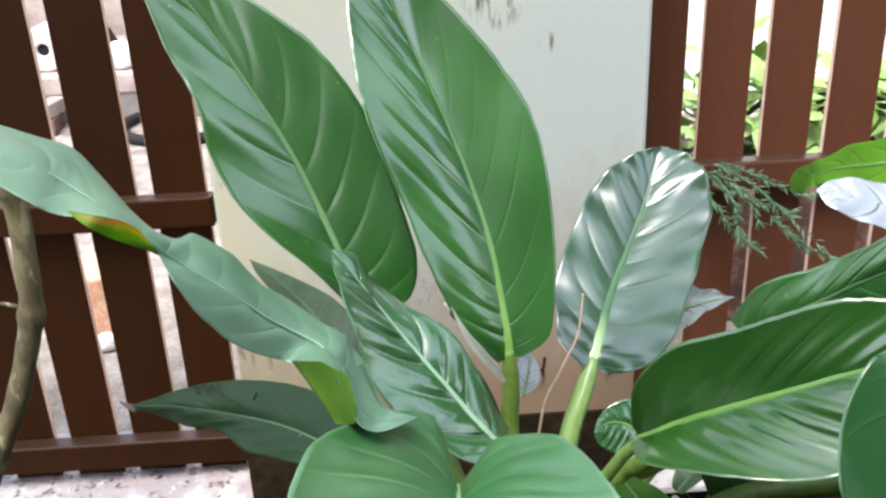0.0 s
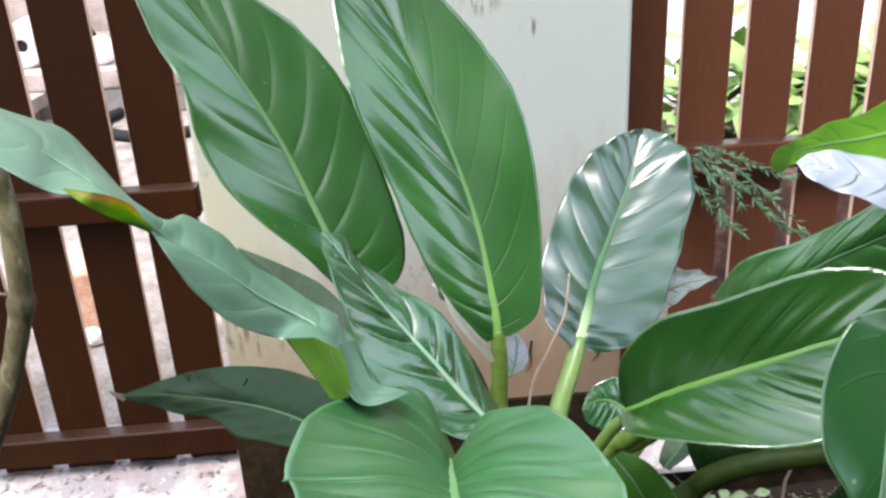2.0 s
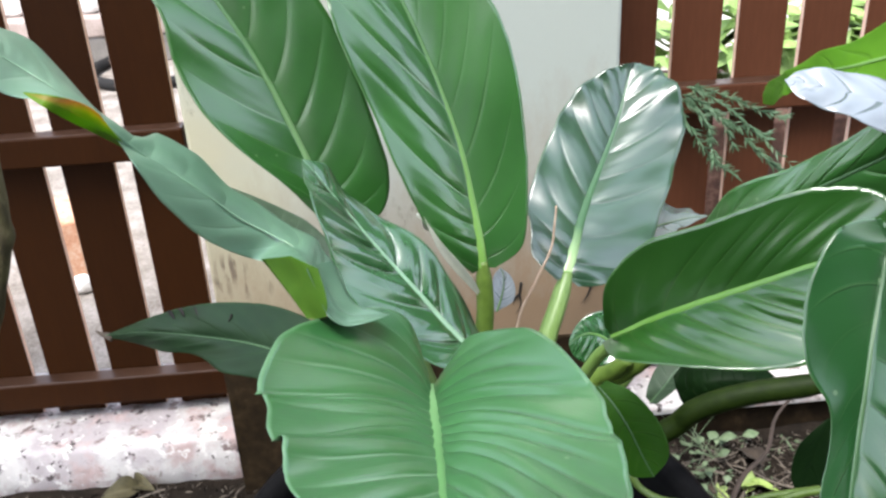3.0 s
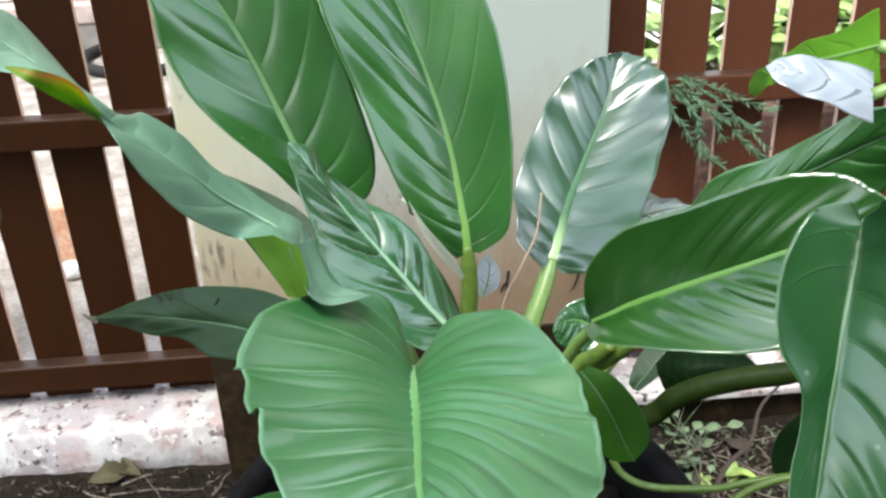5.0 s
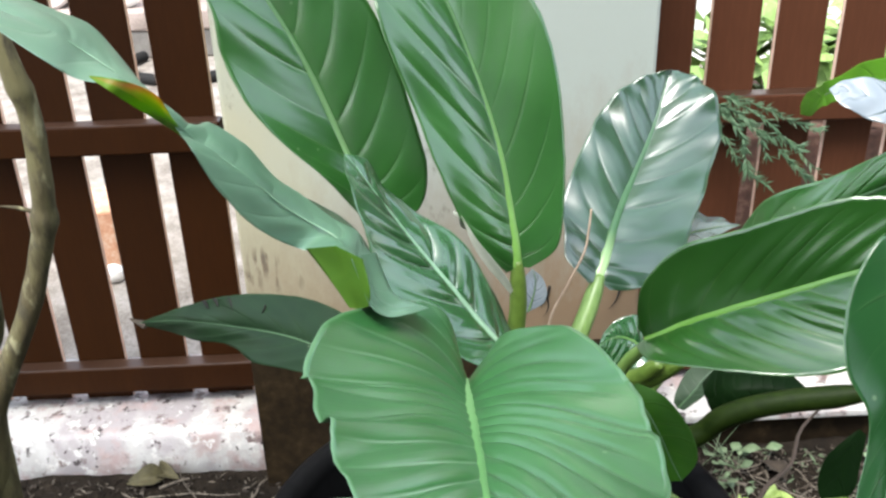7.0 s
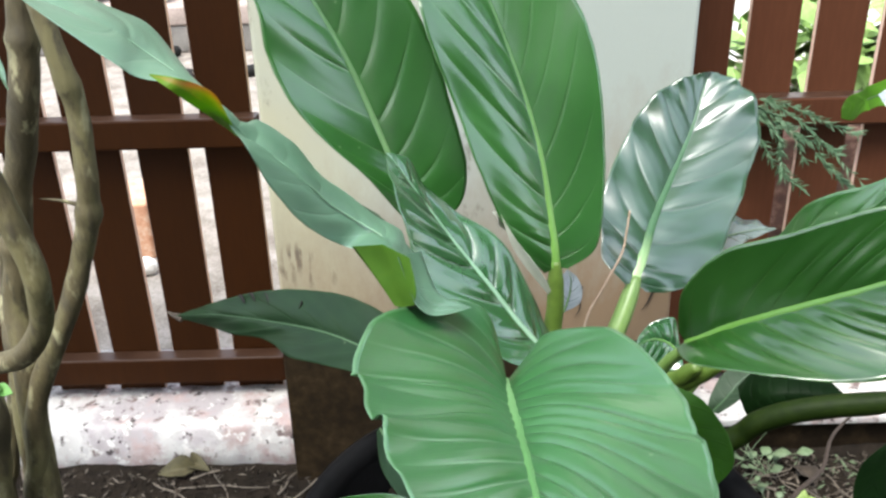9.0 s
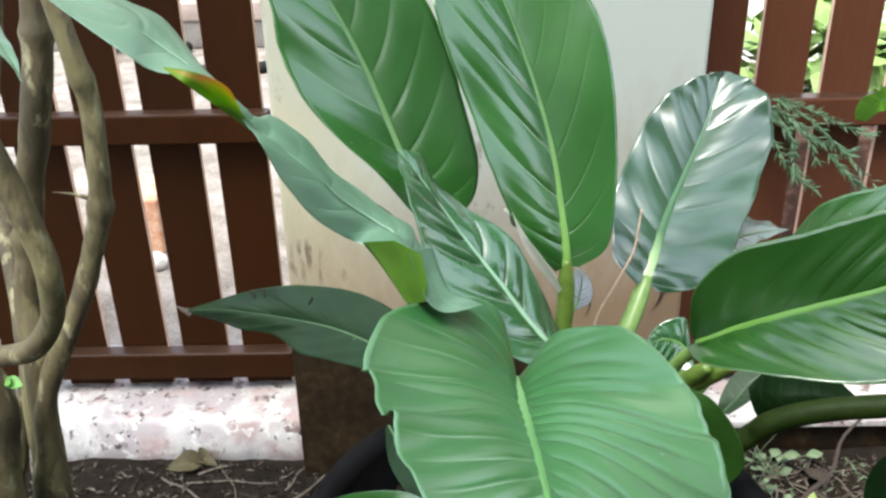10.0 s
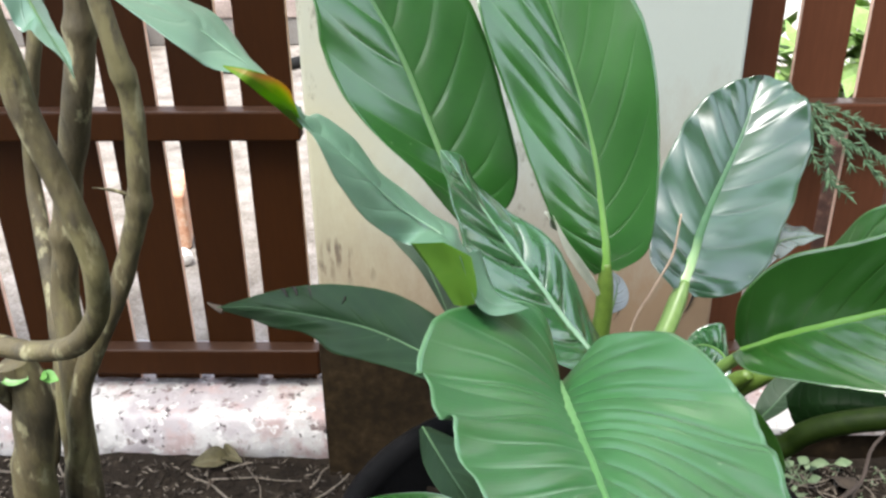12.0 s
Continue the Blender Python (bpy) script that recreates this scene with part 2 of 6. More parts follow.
def withered_mat():
    """Underside of a folded margin: yellow-green, with a yellow and orange ridge along the upper edge."""
    m, n, l, p = base_mat("yellowed_margin")
    uv = n.new("ShaderNodeUVMap")
    sep = n.new("ShaderNodeSeparateXYZ")
    l.new(uv.outputs["UV"], sep.inputs[0])
    along = ramp(n, [(0.16, (0.13, 0.28, 0.02)), (0.36, (0.50, 0.24, 0.07)), (0.50, (0.56, 0.32, 0.05)), (0.68, (0.42, 0.46, 0.03)), (0.9, (0.15, 0.30, 0.02))])
    third = n.new("ShaderNodeMath")
    third.operation = 'DIVIDE'
    third.inputs[1].default_value = 3.0
    l.new(sep.outputs["X"], third.inputs[0])
    l.new(third.outputs[0], along.inputs["Fac"])
    tc = n.new("ShaderNodeTexCoord")
    no = n.new("ShaderNodeTexNoise")
    no.inputs["Scale"].default_value = 60
    l.new(tc.outputs["Object"], no.inputs["Vector"])
    add = n.new("ShaderNodeMath")
    add.operation = 'MULTIPLY_ADD'
    add.inputs[1].default_value = 0.35
    l.new(no.outputs["Fac"], add.inputs[0])
    l.new(sep.outputs["Y"], add.inputs[2])
    edge = n.new("ShaderNodeMapRange")
    edge.inputs["From Min"].default_value = 0.62
    edge.inputs["From Max"].default_value = 1.0
    l.new(add.outputs[0], edge.inputs["Value"])
    mx = n.new("ShaderNodeMix")
    mx.data_type = 'RGBA'
    l.new(edge.outputs["Result"], mx.inputs["Factor"])
    mx.inputs["A"].default_value = (0.17, 0.32, 0.02, 1)
    l.new(along.outputs["Color"], mx.inputs["B"])
    l.new(mx.outputs["Result"], p.inputs["Base Color"])
    p.inputs["Roughness"].default_value = 0.5
    tr = n.new("ShaderNodeBsdfTranslucent")
    l.new(mx.outputs["Result"], tr.inputs["Color"])
    ms = n.new("ShaderNodeMixShader")
    ms.inputs["Fac"].default_value = 0.65
    l.new(p.outputs["BSDF"], ms.inputs[1])
    l.new(tr.outputs["BSDF"], ms.inputs[2])
    l.new(ms.outputs["Shader"], n["Material Output"].inputs["Surface"])
    return m


YELLOWED = withered_mat()
SHEATH = noisy("pale_papery_sheath", [(0.3, (0.36, 0.40, 0.30)), (0.7, (0.58, 0.60, 0.52))], scale=40, rough=0.6, bump=0.3, stretch=(1, 1, 0.2))
UNDERSIDE = leaf_mat("leaf_underside", (0.055, 0.135, 0.014), (0.090, 0.185, 0.022), (0.15, 0.26, 0.06), rough=0.45, coat=0.0, spec=0.2, glow=0.45, lines=0.0, deep=0.0, press=0.0)
# one brown paint: FENCE has the left side's shade in it, FENCE_R less
FENCE = noisy("brown_fence_paint_shaded", [(0.3, (0.0155, 0.0046, 0.0008)), (0.7, (0.025, 0.0078, 0.0013))], scale=9, spec=0.08, rough=0.6, bump=0.25, bump_scale=160, stretch=(1, 1, 0.12), per_object=0.12, distance=0.001)
# lighter, glossier rail top imitates the brightness from beyond the fence
FENCE_TOP = noisy("gap_lit_rail_top", [(0.3, (0.018, 0.0070, 0.0030)), (0.7, (0.042, 0.022, 0.014))], scale=14, spec=0.5, rough=0.36, bump=0.2, bump_scale=160, distance=0.001)
# paler picket sides stand in for street light coming through the gaps
FENCE_EDGE = noisy("gap_lit_picket_edge", [(0.3, (0.55, 0.37, 0.28)), (0.7, (0.75, 0.56, 0.45))], scale=30, rough=0.7, bump=0.3, stretch=(1, 1, 0.2))
FENCE_R = noisy("brown_fence_paint_lit", [(0.3, (0.052, 0.018, 0.0085)), (0.7, (0.078, 0.029, 0.014))], scale=9, spec=0.10, rough=0.6, bump=0.25, bump_scale=160, stretch=(1, 1, 0.12), per_object=0.12, distance=0.001)


def blotched(name, layers, rough=0.8, bump=0.5, distance=0.003, stretch=(1, 1, 1)):
    """Layers of noise patches, each (colour, scale, from, to) laid over the one before."""
    m, n, l, p = base_mat(name)
    tc = n.new("ShaderNodeTexCoord")
    mp = n.new("ShaderNodeMapping")
    mp.inputs["Scale"].default_value = stretch
    l.new(tc.outputs["Object"], mp.inputs["Vector"])
    rgb = n.new("ShaderNodeRGB")
    rgb.outputs[0].default_value = (*layers[0][0], 1)
    colour, height = rgb.outputs[0], None
    for k, (tint, scale, low, high) in enumerate(layers[1:]):
        mv = n.new("ShaderNodeVectorMath")
        mv.inputs[1].default_value = (k * 3.1, k * 1.7, k * 2.3)
        l.new(mp.outputs["Vector"], mv.inputs[0])
        no = n.new("ShaderNodeTexNoise")
        no.inputs["Scale"].default_value = scale
        no.inputs["Detail"].default_value = 7
        no.inputs["Roughness"].default_value = 0.62
        l.new(mv.outputs[0], no.inputs["Vector"])
        mr = n.new("ShaderNodeMapRange")
        mr.inputs["From Min"].default_value = low
        mr.inputs["From Max"].default_value = high
        l.new(no.outputs["Fac"], mr.inputs["Value"])
        mx = n.new("ShaderNodeMix")
        mx.data_type = 'RGBA'
        l.new(mr.outputs["Result"], mx.inputs["Factor"])
        l.new(colour, mx.inputs["A"])
        mx.inputs["B"].default_value = (*tint, 1)
        colour, height = mx.outputs["Result"], no.outputs["Fac"]
    l.new(colour, p.inputs["Base Color"])
    p.inputs["Roughness"].default_value = rough
    b = n.new("ShaderNodeBump")
    b.inputs["Strength"].default_value = bump
    b.inputs["Distance"].default_value = distance
    l.new(height, b.inputs["Height"])
    l.new(b.outputs["Normal"], p.inputs["Normal"])
    return m


BARK = blotched("olive_brown_bark", [((0.0684, 0.0537, 0.022),), ((0.0342, 0.0269, 0.0114), 16, 0.46, 0.62), ((0.11, 0.0964, 0.0395), 13, 0.50, 0.60), ((0.205, 0.19, 0.106), 44, 0.57, 0.65), ((0.0418, 0.0332, 0.0152), 70, 0.54, 0.66)], rough=0.7, bump=1.0, distance=0.004, stretch=(1, 1, 0.4))
KERB = blotched("stained_white_concrete", [((0.41, 0.395, 0.38),), ((0.29, 0.262, 0.265), 6, 0.47, 0.58), ((0.31, 0.235, 0.225), 13, 0.52, 0.64), ((0.50, 0.48, 0.46), 34, 0.57, 0.62), ((0.13, 0.095, 0.09), 22, 0.58, 0.65), ((0.04, 0.03, 0.03), 48, 0.60, 0.66)], rough=0.85, bump=0.8, distance=0.006)
PAVING = noisy("pale_pavement", [(0.36, (0.085, 0.068, 0.055)), (0.48, (0.18, 0.155, 0.13)), (0.62, (0.29, 0.26, 0.235))], scale=11, rough=0.85, bump=0.4)
SOIL = noisy("dark_soil", [(0.3, (0.005, 0.004, 0.003)), (0.55, (0.014, 0.0105, 0.0075)), (0.8, (0.055, 0.044, 0.033))], scale=26, detail=12, rough=0.95, bump=1.0, bump_scale=90, distance=0.01, spec=0.1)
POT = noisy("black_plastic", [(0.3, (0.003, 0.003, 0.0034)), (0.7, (0.0075, 0.0075, 0.008))], scale=16, rough=0.6, bump=0.15, spec=0.05)
DRY = noisy("dry_litter", [(0.3, (0.016, 0.011, 0.007)), (0.7, (0.050, 0.035, 0.022))], scale=30, rough=0.85, bump=0.3, per_object=0.3)
BARK_DARK = noisy("dark_dead_wood", [(0.3, (0.014, 0.009, 0.006)), (0.7, (0.038, 0.025, 0.018))], scale=40, rough=0.85, bump=0.4)
DRY_YELLOW = noisy("dry_yellow_leaf", [(0.3, (0.030, 0.026, 0.009)), (0.7, (0.062, 0.052, 0.020))], scale=30, rough=0.8, bump=0.3)
SCRAP = noisy("torn_lime_leaf", [(0.3, (0.13, 0.22, 0.03)), (0.7, (0.30, 0.38, 0.12))], scale=40, rough=0.5, bump=0.2)
TWIG = noisy("grey_twig", [(0.3, (0.045, 0.037, 0.028)), (0.7, (0.14, 0.115, 0.088))], scale=60, rough=0.8, bump=0.3)
STRAW = noisy("pale_straw", [(0.3, (0.26, 0.18, 0.125)), (0.7, (0.42, 0.32, 0.24))], scale=60, rough=0.7, bump=0.2)
WEED = noisy("weed_green", [(0.3, (0.055, 0.090, 0.042)), (0.7, (0.14, 0.19, 0.105))], scale=30, rough=0.6, bump=0.1, per_object=0.25)
SPROUT = noisy("sprout_green", [(0.3, (0.05, 0.15, 0.025)), (0.7, (0.10, 0.24, 0.05))], scale=60, rough=0.45, bump=0.1)
BUSH = noisy("sunlit_bush", [(0.3, (0.13, 0.25, 0.04)), (0.7, (0.30, 0.44, 0.14))], scale=4, rough=0.5, bump=0.1)
SPRIG = noisy("fern_green", [(0.3, (0.030, 0.072, 0.032)), (0.7, (0.070, 0.135, 0.064))], scale=40, rough=0.6, bump=0.1)
EARTH = noisy("brown_masonry", [(0.34, (0.020, 0.008, 0.006)), (0.52, (0.075, 0.036, 0.026)), (0.68, (0.24, 0.15, 0.12))], scale=9, detail=10, rough=0.9, bump=0.6, bump_scale=50)
TERRA = noisy("orange_terracotta", [(0.34, (0.40, 0.18, 0.10)), (0.5, (0.55, 0.30, 0.19)), (0.62, (0.62, 0.45, 0.34))], scale=22, rough=0.85, bump=0.5)
BLACKTHING = noisy("black_rubber", [(0.3, (0.006, 0.006, 0.006)), (0.7, (0.016, 0.015, 0.014))], scale=14, rough=0.8, bump=0.3, spec=0.2)
UNSEEN_WALL = noisy("unseen_wall_plaster", [(0.3, (0.05, 0.046, 0.040)), (0.7, (0.085, 0.08, 0.07))], scale=3, rough=0.9, bump=0.3)
DRUMWHITE = noisy("grimy_white_plastic", [(0.3, (0.36, 0.32, 0.30)), (0.7, (0.52, 0.48, 0.46))], scale=14, rough=0.5, bump=0.2)
WHITEWALL = noisy("white_plaster", [(0.3, (0.74, 0.73, 0.70)), (0.7, (0.84, 0.83, 0.81))], scale=3, rough=0.9, bump=0.2)
PAVING_GREY = noisy("grey_concrete", [(0.34, (0.075, 0.068, 0.060)), (0.62, (0.165, 0.15, 0.135))], scale=9, rough=0.85, bump=0.4)
FARWALL = noisy("far_plaster", [(0.34, (0.13, 0.10, 0.085)), (0.5, (0.24, 0.19, 0.165)), (0.64, (0.36, 0.29, 0.26))], scale=5, rough=0.9, bump=0.3)


MOULD = [(0.164, 1.059, 0.045), (0.139, 1.068, 0.03), (0.239, 0.998, 0.018), (-0.245, 0.531, 0.034), (-0.211, 0.497, 0.036), (-0.273, 0.495, 0.03)]


def pillar_mat():
    """Cream paint with black mould streaks and rain-splash stains."""
    m, n, l, p = base_mat("cream_pillar_paint")
    tc = n.new("ShaderNodeTexCoord")
    big = n.new("ShaderNodeTexNoise")
    big.inputs["Scale"].default_value = 2.2
    big.inputs["Detail"].default_value = 8
    l.new(tc.outputs["Object"], big.inputs["Vector"])
    # a colour cast put into the paint: cream to cooler grey-green across the face
    r = ramp(n, [(0.30, (0.335, 0.318, 0.220)), (0.62, (0.275, 0.305, 0.275))])
    across = n.new("ShaderNodeSeparateXYZ")
    l.new(tc.outputs["Object"], across.inputs[0])
    colour_cast = n.new("ShaderNodeMath")
    colour_cast.operation = 'MULTIPLY_ADD'
    colour_cast.inputs[1].default_value = 0.75
    l.new(across.outputs["X"], colour_cast.inputs[0])
    l.new(big.outputs["Fac"], colour_cast.inputs[2])
    l.new(colour_cast.outputs[0], r.inputs["Fac"])
    mp = n.new("ShaderNodeMapping")
    mp.inputs["Scale"].default_value = (22, 22, 9)
    l.new(tc.outputs["Object"], mp.inputs["Vector"])
    spots = n.new("ShaderNodeTexNoise")
    spots.inputs["Scale"].default_value = 1.6
    spots.inputs["Detail"].default_value = 9
    spots.inputs["Roughness"].default_value = 0.75
    l.new(mp.outputs["Vector"], spots.inputs["Vector"])
    where = n.new("ShaderNodeTexNoise")
    where.inputs["Scale"].default_value = 2.3
    where.inputs["Detail"].default_value = 2
    l.new(tc.outputs["Object"], where.inputs["Vector"])
    add = n.new("ShaderNodeMath")
    add.operation = 'MULTIPLY_ADD'
    add.inputs[1].default_value = 0.75
    l.new(where.outputs["Fac"], add.inputs[0])
    l.new(spots.outputs["Fac"], add.inputs[2])
    mr = n.new("ShaderNodeMapRange")
    mr.inputs["From Min"].default_value = 1.06
    mr.inputs["From Max"].default_value = 1.2
    l.new(add.outputs[0], mr.inputs["Value"])
    # clusters of mould ticks, each with its place and reach on the face
    ticks = n.new("ShaderNodeMapRange")
    ticks.inputs["From Min"].default_value = 0.50
    ticks.inputs["From Max"].default_value = 0.60
    runs = n.new("ShaderNodeMapping")
    runs.inputs["Scale"].default_value = (75, 75, 16)
    l.new(tc.outputs["Object"], runs.inputs["Vector"])
    streaks = n.new("ShaderNodeTexNoise")
    streaks.inputs["Scale"].default_value = 1.5
    streaks.inputs["Detail"].default_value = 5
    l.new(runs.outputs["Vector"], streaks.inputs["Vector"])
    l.new(streaks.outputs["Fac"], ticks.inputs["Value"])
    patches = mr.outputs["Result"]
    for x, z, reach in MOULD:
        away = n.new("ShaderNodeVectorMath")
        away.operation = 'DISTANCE'
        away.inputs[1].default_value = (x, 1.42, z)
        l.new(tc.outputs["Object"], away.inputs[0])
        near = n.new("ShaderNodeMapRange")
        near.inputs["From Min"].default_value = reach
        near.inputs["From Max"].default_value = reach * 0.4
        l.new(away.outputs["Value"], near.inputs["Value"])
        both = n.new("ShaderNodeMath")
        both.operation = 'MULTIPLY'
        l.new(near.outputs["Result"], both.inputs[0])
        l.new(ticks.outputs["Result"], both.inputs[1])
        top = n.new("ShaderNodeMath")
        top.operation = 'MAXIMUM'
        l.new(patches, top.inputs[0])
        l.new(both.outputs[0], top.inputs[1])
        patches = top.outputs[0]
    mx = n.new("ShaderNodeMix")
    mx.data_type = 'RGBA'
    l.new(patches, mx.inputs["Factor"])
    l.new(r.outputs["Color"], mx.inputs["A"])
    mx.inputs["B"].default_value = (0.09, 0.08, 0.06, 1)
    # splash-back stain that climbs from the plinth with a ragged edge
    sep = n.new("ShaderNodeSeparateXYZ")
    l.new(tc.outputs["Object"], sep.inputs[0])
    edge = n.new("ShaderNodeMath")
    edge.operation = 'MULTIPLY_ADD'
    edge.inputs[1].default_value = 0.30
    l.new(spots.outputs["Fac"], edge.inputs[0])
    slope = n.new("ShaderNodeMath")
    slope.operation = 'MULTIPLY_ADD'
    slope.inputs[1].default_value = -0.28
    l.new(sep.outputs["X"], slope.inputs[0])
    l.new(sep.outputs["Z"], slope.inputs[2])
    l.new(slope.outputs[0], edge.inputs[2])
    st = n.new("ShaderNodeMapRange")
    st.inputs["From Min"].default_value = 0.90
    st.inputs["From Max"].default_value = 0.52
    l.new(edge.outputs[0], st.inputs["Value"])
    mx2 = n.new("ShaderNodeMix")
    mx2.data_type = 'RGBA'
    l.new(st.outputs["Result"], mx2.inputs["Factor"])
    l.new(mx.outputs["Result"], mx2.inputs["A"])
    mx2.inputs["B"].default_value = (0.17, 0.115, 0.068, 1)
    l.new(mx2.outputs["Result"], p.inputs["Base Color"])
    p.inputs["Roughness"].default_value = 0.7
    b = n.new("ShaderNodeBump")
    b.inputs["Strength"].default_value = 0.3
    b.inputs["Distance"].default_value = 0.002
    l.new(spots.outputs["Fac"], b.inputs["Height"])
    l.new(b.outputs["Normal"], p.inputs["Normal"])
    return m


PILLAR = pillar_mat()
PLINTH = noisy("dirty_brown_plinth", [(0.32, (0.005, 0.003, 0.0012)), (0.46, (0.011, 0.0068, 0.0030)), (0.56, (0.020, 0.0125, 0.0056)), (0.70, (0.045, 0.029, 0.0145))], scale=12, detail=12, rough=0.9, bump=0.6, bump_scale=60, spec=0.1)


# ---- mesh helpers ----
def part(name, bm, material, parent=None, label="", smooth=False):
    me = bpy.data.meshes.new(name)
    bm.normal_update()
    bm.to_mesh(me)
    bm.free()
    me.materials.append(material)
    if smooth:
        me.polygons.foreach_set("use_smooth", [True] * len(me.polygons))
    ob = new(name, me)
    if parent is not None:
        ob.parent = parent
    if label:
        tagged(ob, label=label)
    return ob


def empty(name, at, label, category, **more):
    e = new(name)
    e.location = at
    return tagged(e, label=label, category=category, **more)


def box_bm(x0, x1, y0, y1, z0, z1, bevel=0.0, segments=2):
    bm = bmesh.new()
    bmesh.ops.create_cube(bm, size=1)
    for v in bm.verts:
        v.co = Vector(((x0 + x1) / 2 + v.co.x * (x1 - x0), (y0 + y1) / 2 + v.co.y * (y1 - y0), (z0 + z1) / 2 + v.co.z * (z1 - z0)))
    if bevel:
        bmesh.ops.bevel(bm, geom=bm.edges[:], offset=bevel, segments=segments, profile=0.5, affect='EDGES')
    return bm


def spline(points, x):
    """Catmull-Rom through points, x from 0 to 1."""
    n = len(points) - 1
    x = min(max(x, 0.0) * n, n - 1e-6)
    i = int(x)
    f = x - i
    a, b, c, d = (Vector(points[k]) for k in (max(i - 1, 0), i, i + 1, min(i + 2, n)))
    return 0.5 * (2 * b + (c - a) * f + (2 * a - 5 * b + 4 * c - d) * f * f + (3 * b - a - 3 * c + d) * f ** 3)


def tube_bm(points, radius, rings=24, sides=10, lumps=0.0, flat=1.0, seed=0.0):
    """A tapered tube along a spline; radius is a function of 0..1."""
    bm = bmesh.new()
    prev, side = None, None
    loops = []
    for i in range(rings + 1):
        s = i / rings
        p = spline(points, s)
        t = (spline(points, min(s + 0.01, 1)) - spline(points, max(s - 0.01, 0))).normalized()
        if side is None:
            side = t.orthogonal().normalized()
        side = (side - t * side.dot(t)).normalized()
        up = t.cross(side)
        r = radius(s)
        ring = []
        for k in range(sides):
            a = 2 * math.pi * k / sides
            d = side * math.cos(a) + up * math.sin(a) * flat
            q = 1 + (lumps * noise.noise(p * 28 + d * 0.7 + Vector((seed, 0, 0))) if lumps else 0)
            ring.append(bm.verts.new(p + d * r * q))
        loops.append(ring)
    for a, b in zip(loops, loops[1:]):
        for k in range(sides):
            bm.faces.new((a[k], a[(k + 1) % sides], b[(k + 1) % sides], b[k]))
    bm.faces.new(loops[0][::-1])
    bm.faces.new(loops[-1])
    return bm


def blade_bm(rib, left, right, n=230, m=13, ridges=13.0, ripple=0.0012, crease=0.0011, bend=0.9, wave=0.0, waves=4.0, cup=0.0, sharp=1.0, right_more=1.0, seed=0.0, thick=0.0004, quilt=(0.0, 0.0), skew=1.0, pleat=0.16, bends=None, lobes=None, curl=0.0, creases=(1.0, 1.0)):
    """A leaf blade: ribs between side veins bulge, the margin waves, and it has two faces and an edge."""
    bm = bmesh.new()
    uv = bm.loops.layers.uv.new("UVMap")
    top, low, where = [], [], {}
    last = Vector((0, -0.55, 0.83))
    for i in range(n + 1):
        s = i / n
        c = spline(rib, s)
        t = (spline(rib, min(s + 0.02, 1)) - spline(rib, max(s - 0.02, 0))).normalized()
        lv, rv = spline(left, s), spline(right, s)
        nor = (rv - lv).cross(t)
        if nor.length < 1e-7:
            nor = last
        nor.normalize()
        if nor.dot(Vector((0, -0.55, 0.83))) < 0:
            nor = -nor
        last = nor.copy()
        row, row2 = [], []
        for j in range(-m, m + 1):
            u = j / m
            a = abs(u)
            vec = rv if u > 0 else lv
            w = vec.length
            fade = min(1.0, w / 0.05)
            ph = seed + (0.37 if u > 0 else 0.0)
            h = (cup[u > 0] if isinstance(cup, tuple) else cup) * w * 1.5 * math.sin(math.pi * a) * (1 - a)
            k0 = 3.0 if u > 0 else 1.0
            sweep = bends[u > 0] if bends else bend
            if lobes:
                sweep += lobes[u > 0] * max(0.0, 1 - s / 0.42)
            x = ridges * s + ph - sweep * a ** 1.6 + 0.45 * noise.noise(Vector((s * 5, k0, seed * 11)))
            near = min(1.0, a / 0.2) ** 1.5 * max(0.0, 1 - a) ** 0.5
            h += ripple * (right_more if u > 0 else 1.0) * 0.25 * fade * min(1.0, s / 0.14) * math.sin(2 * math.pi * x) * math.sin(math.pi * min(a * 1.05, 1)) ** 0.8
            dip = x % 1.0 - 0.5
            deep = 0.75 + 0.9 * noise.noise(Vector((math.floor(x) * 3.7, k0 * 5, seed * 7)))
            h -= crease * creases[u > 0] * (0.4 * right_more + 0.6 if u > 0 else 1.0) * deep * fade * min(1.0, s / 0.14) * near * math.exp(-(dip / (sharp * (0.06 if dip < 0 else 0.13))) ** 2)
            h += curl * a * a * max(0.0, 1 - s / 0.4)
            if quilt[u > 0]:
                # the blade swells between its sunken side veins, each field a little differently
                field = math.floor(x + 0.5)
                y = (x + 0.5 - field) ** skew
                swell = math.sqrt(math.sin(math.pi * y) ** 2 + 0.012) - 0.55
                swell *= 0.85 + 0.9 * noise.noise(Vector((field * 2.3, k0 * 3, seed * 5)))
                swell += pleat * math.sin(6 * math.pi * y + 9 * noise.noise(Vector((field * 1.7, k0, a * 1.5)))) * math.sin(math.pi * y)
                h += quilt[u > 0] * swell * fade * min(1.0, s / 0.1) * min(1.0, a / 0.15) * (1 - a ** 3) ** 2
            h += wave * fade * a * a * math.sin(2 * math.pi * (waves * s + seed * 1.7 + (0.45 if u > 0 else 0)))
            h += 0.0006 * fade * a * noise.noise(c * 30 + vec * a * 30 + Vector((seed * 9, 0, 0)))
            ragged = 1 + 0.012 * a * noise.noise(Vector((s * 40, 7 * seed, 3 if u > 0 else 1)))
            p = c + vec * a * ragged + nor * h
            v1 = bm.verts.new(p)
            v2 = bm.verts.new(p - nor * thick * (1.6 - 1.5 * a))
            where[v1] = where[v2] = (x, u * 0.5 + 0.5)
            row.append(v1)
            row2.append(v2)
        top.append(row)
        low.append(row2)
    k = 2 * m

    def quad(*vs, smooth=True):
        f = bm.faces.new(vs)
        f.smooth = smooth
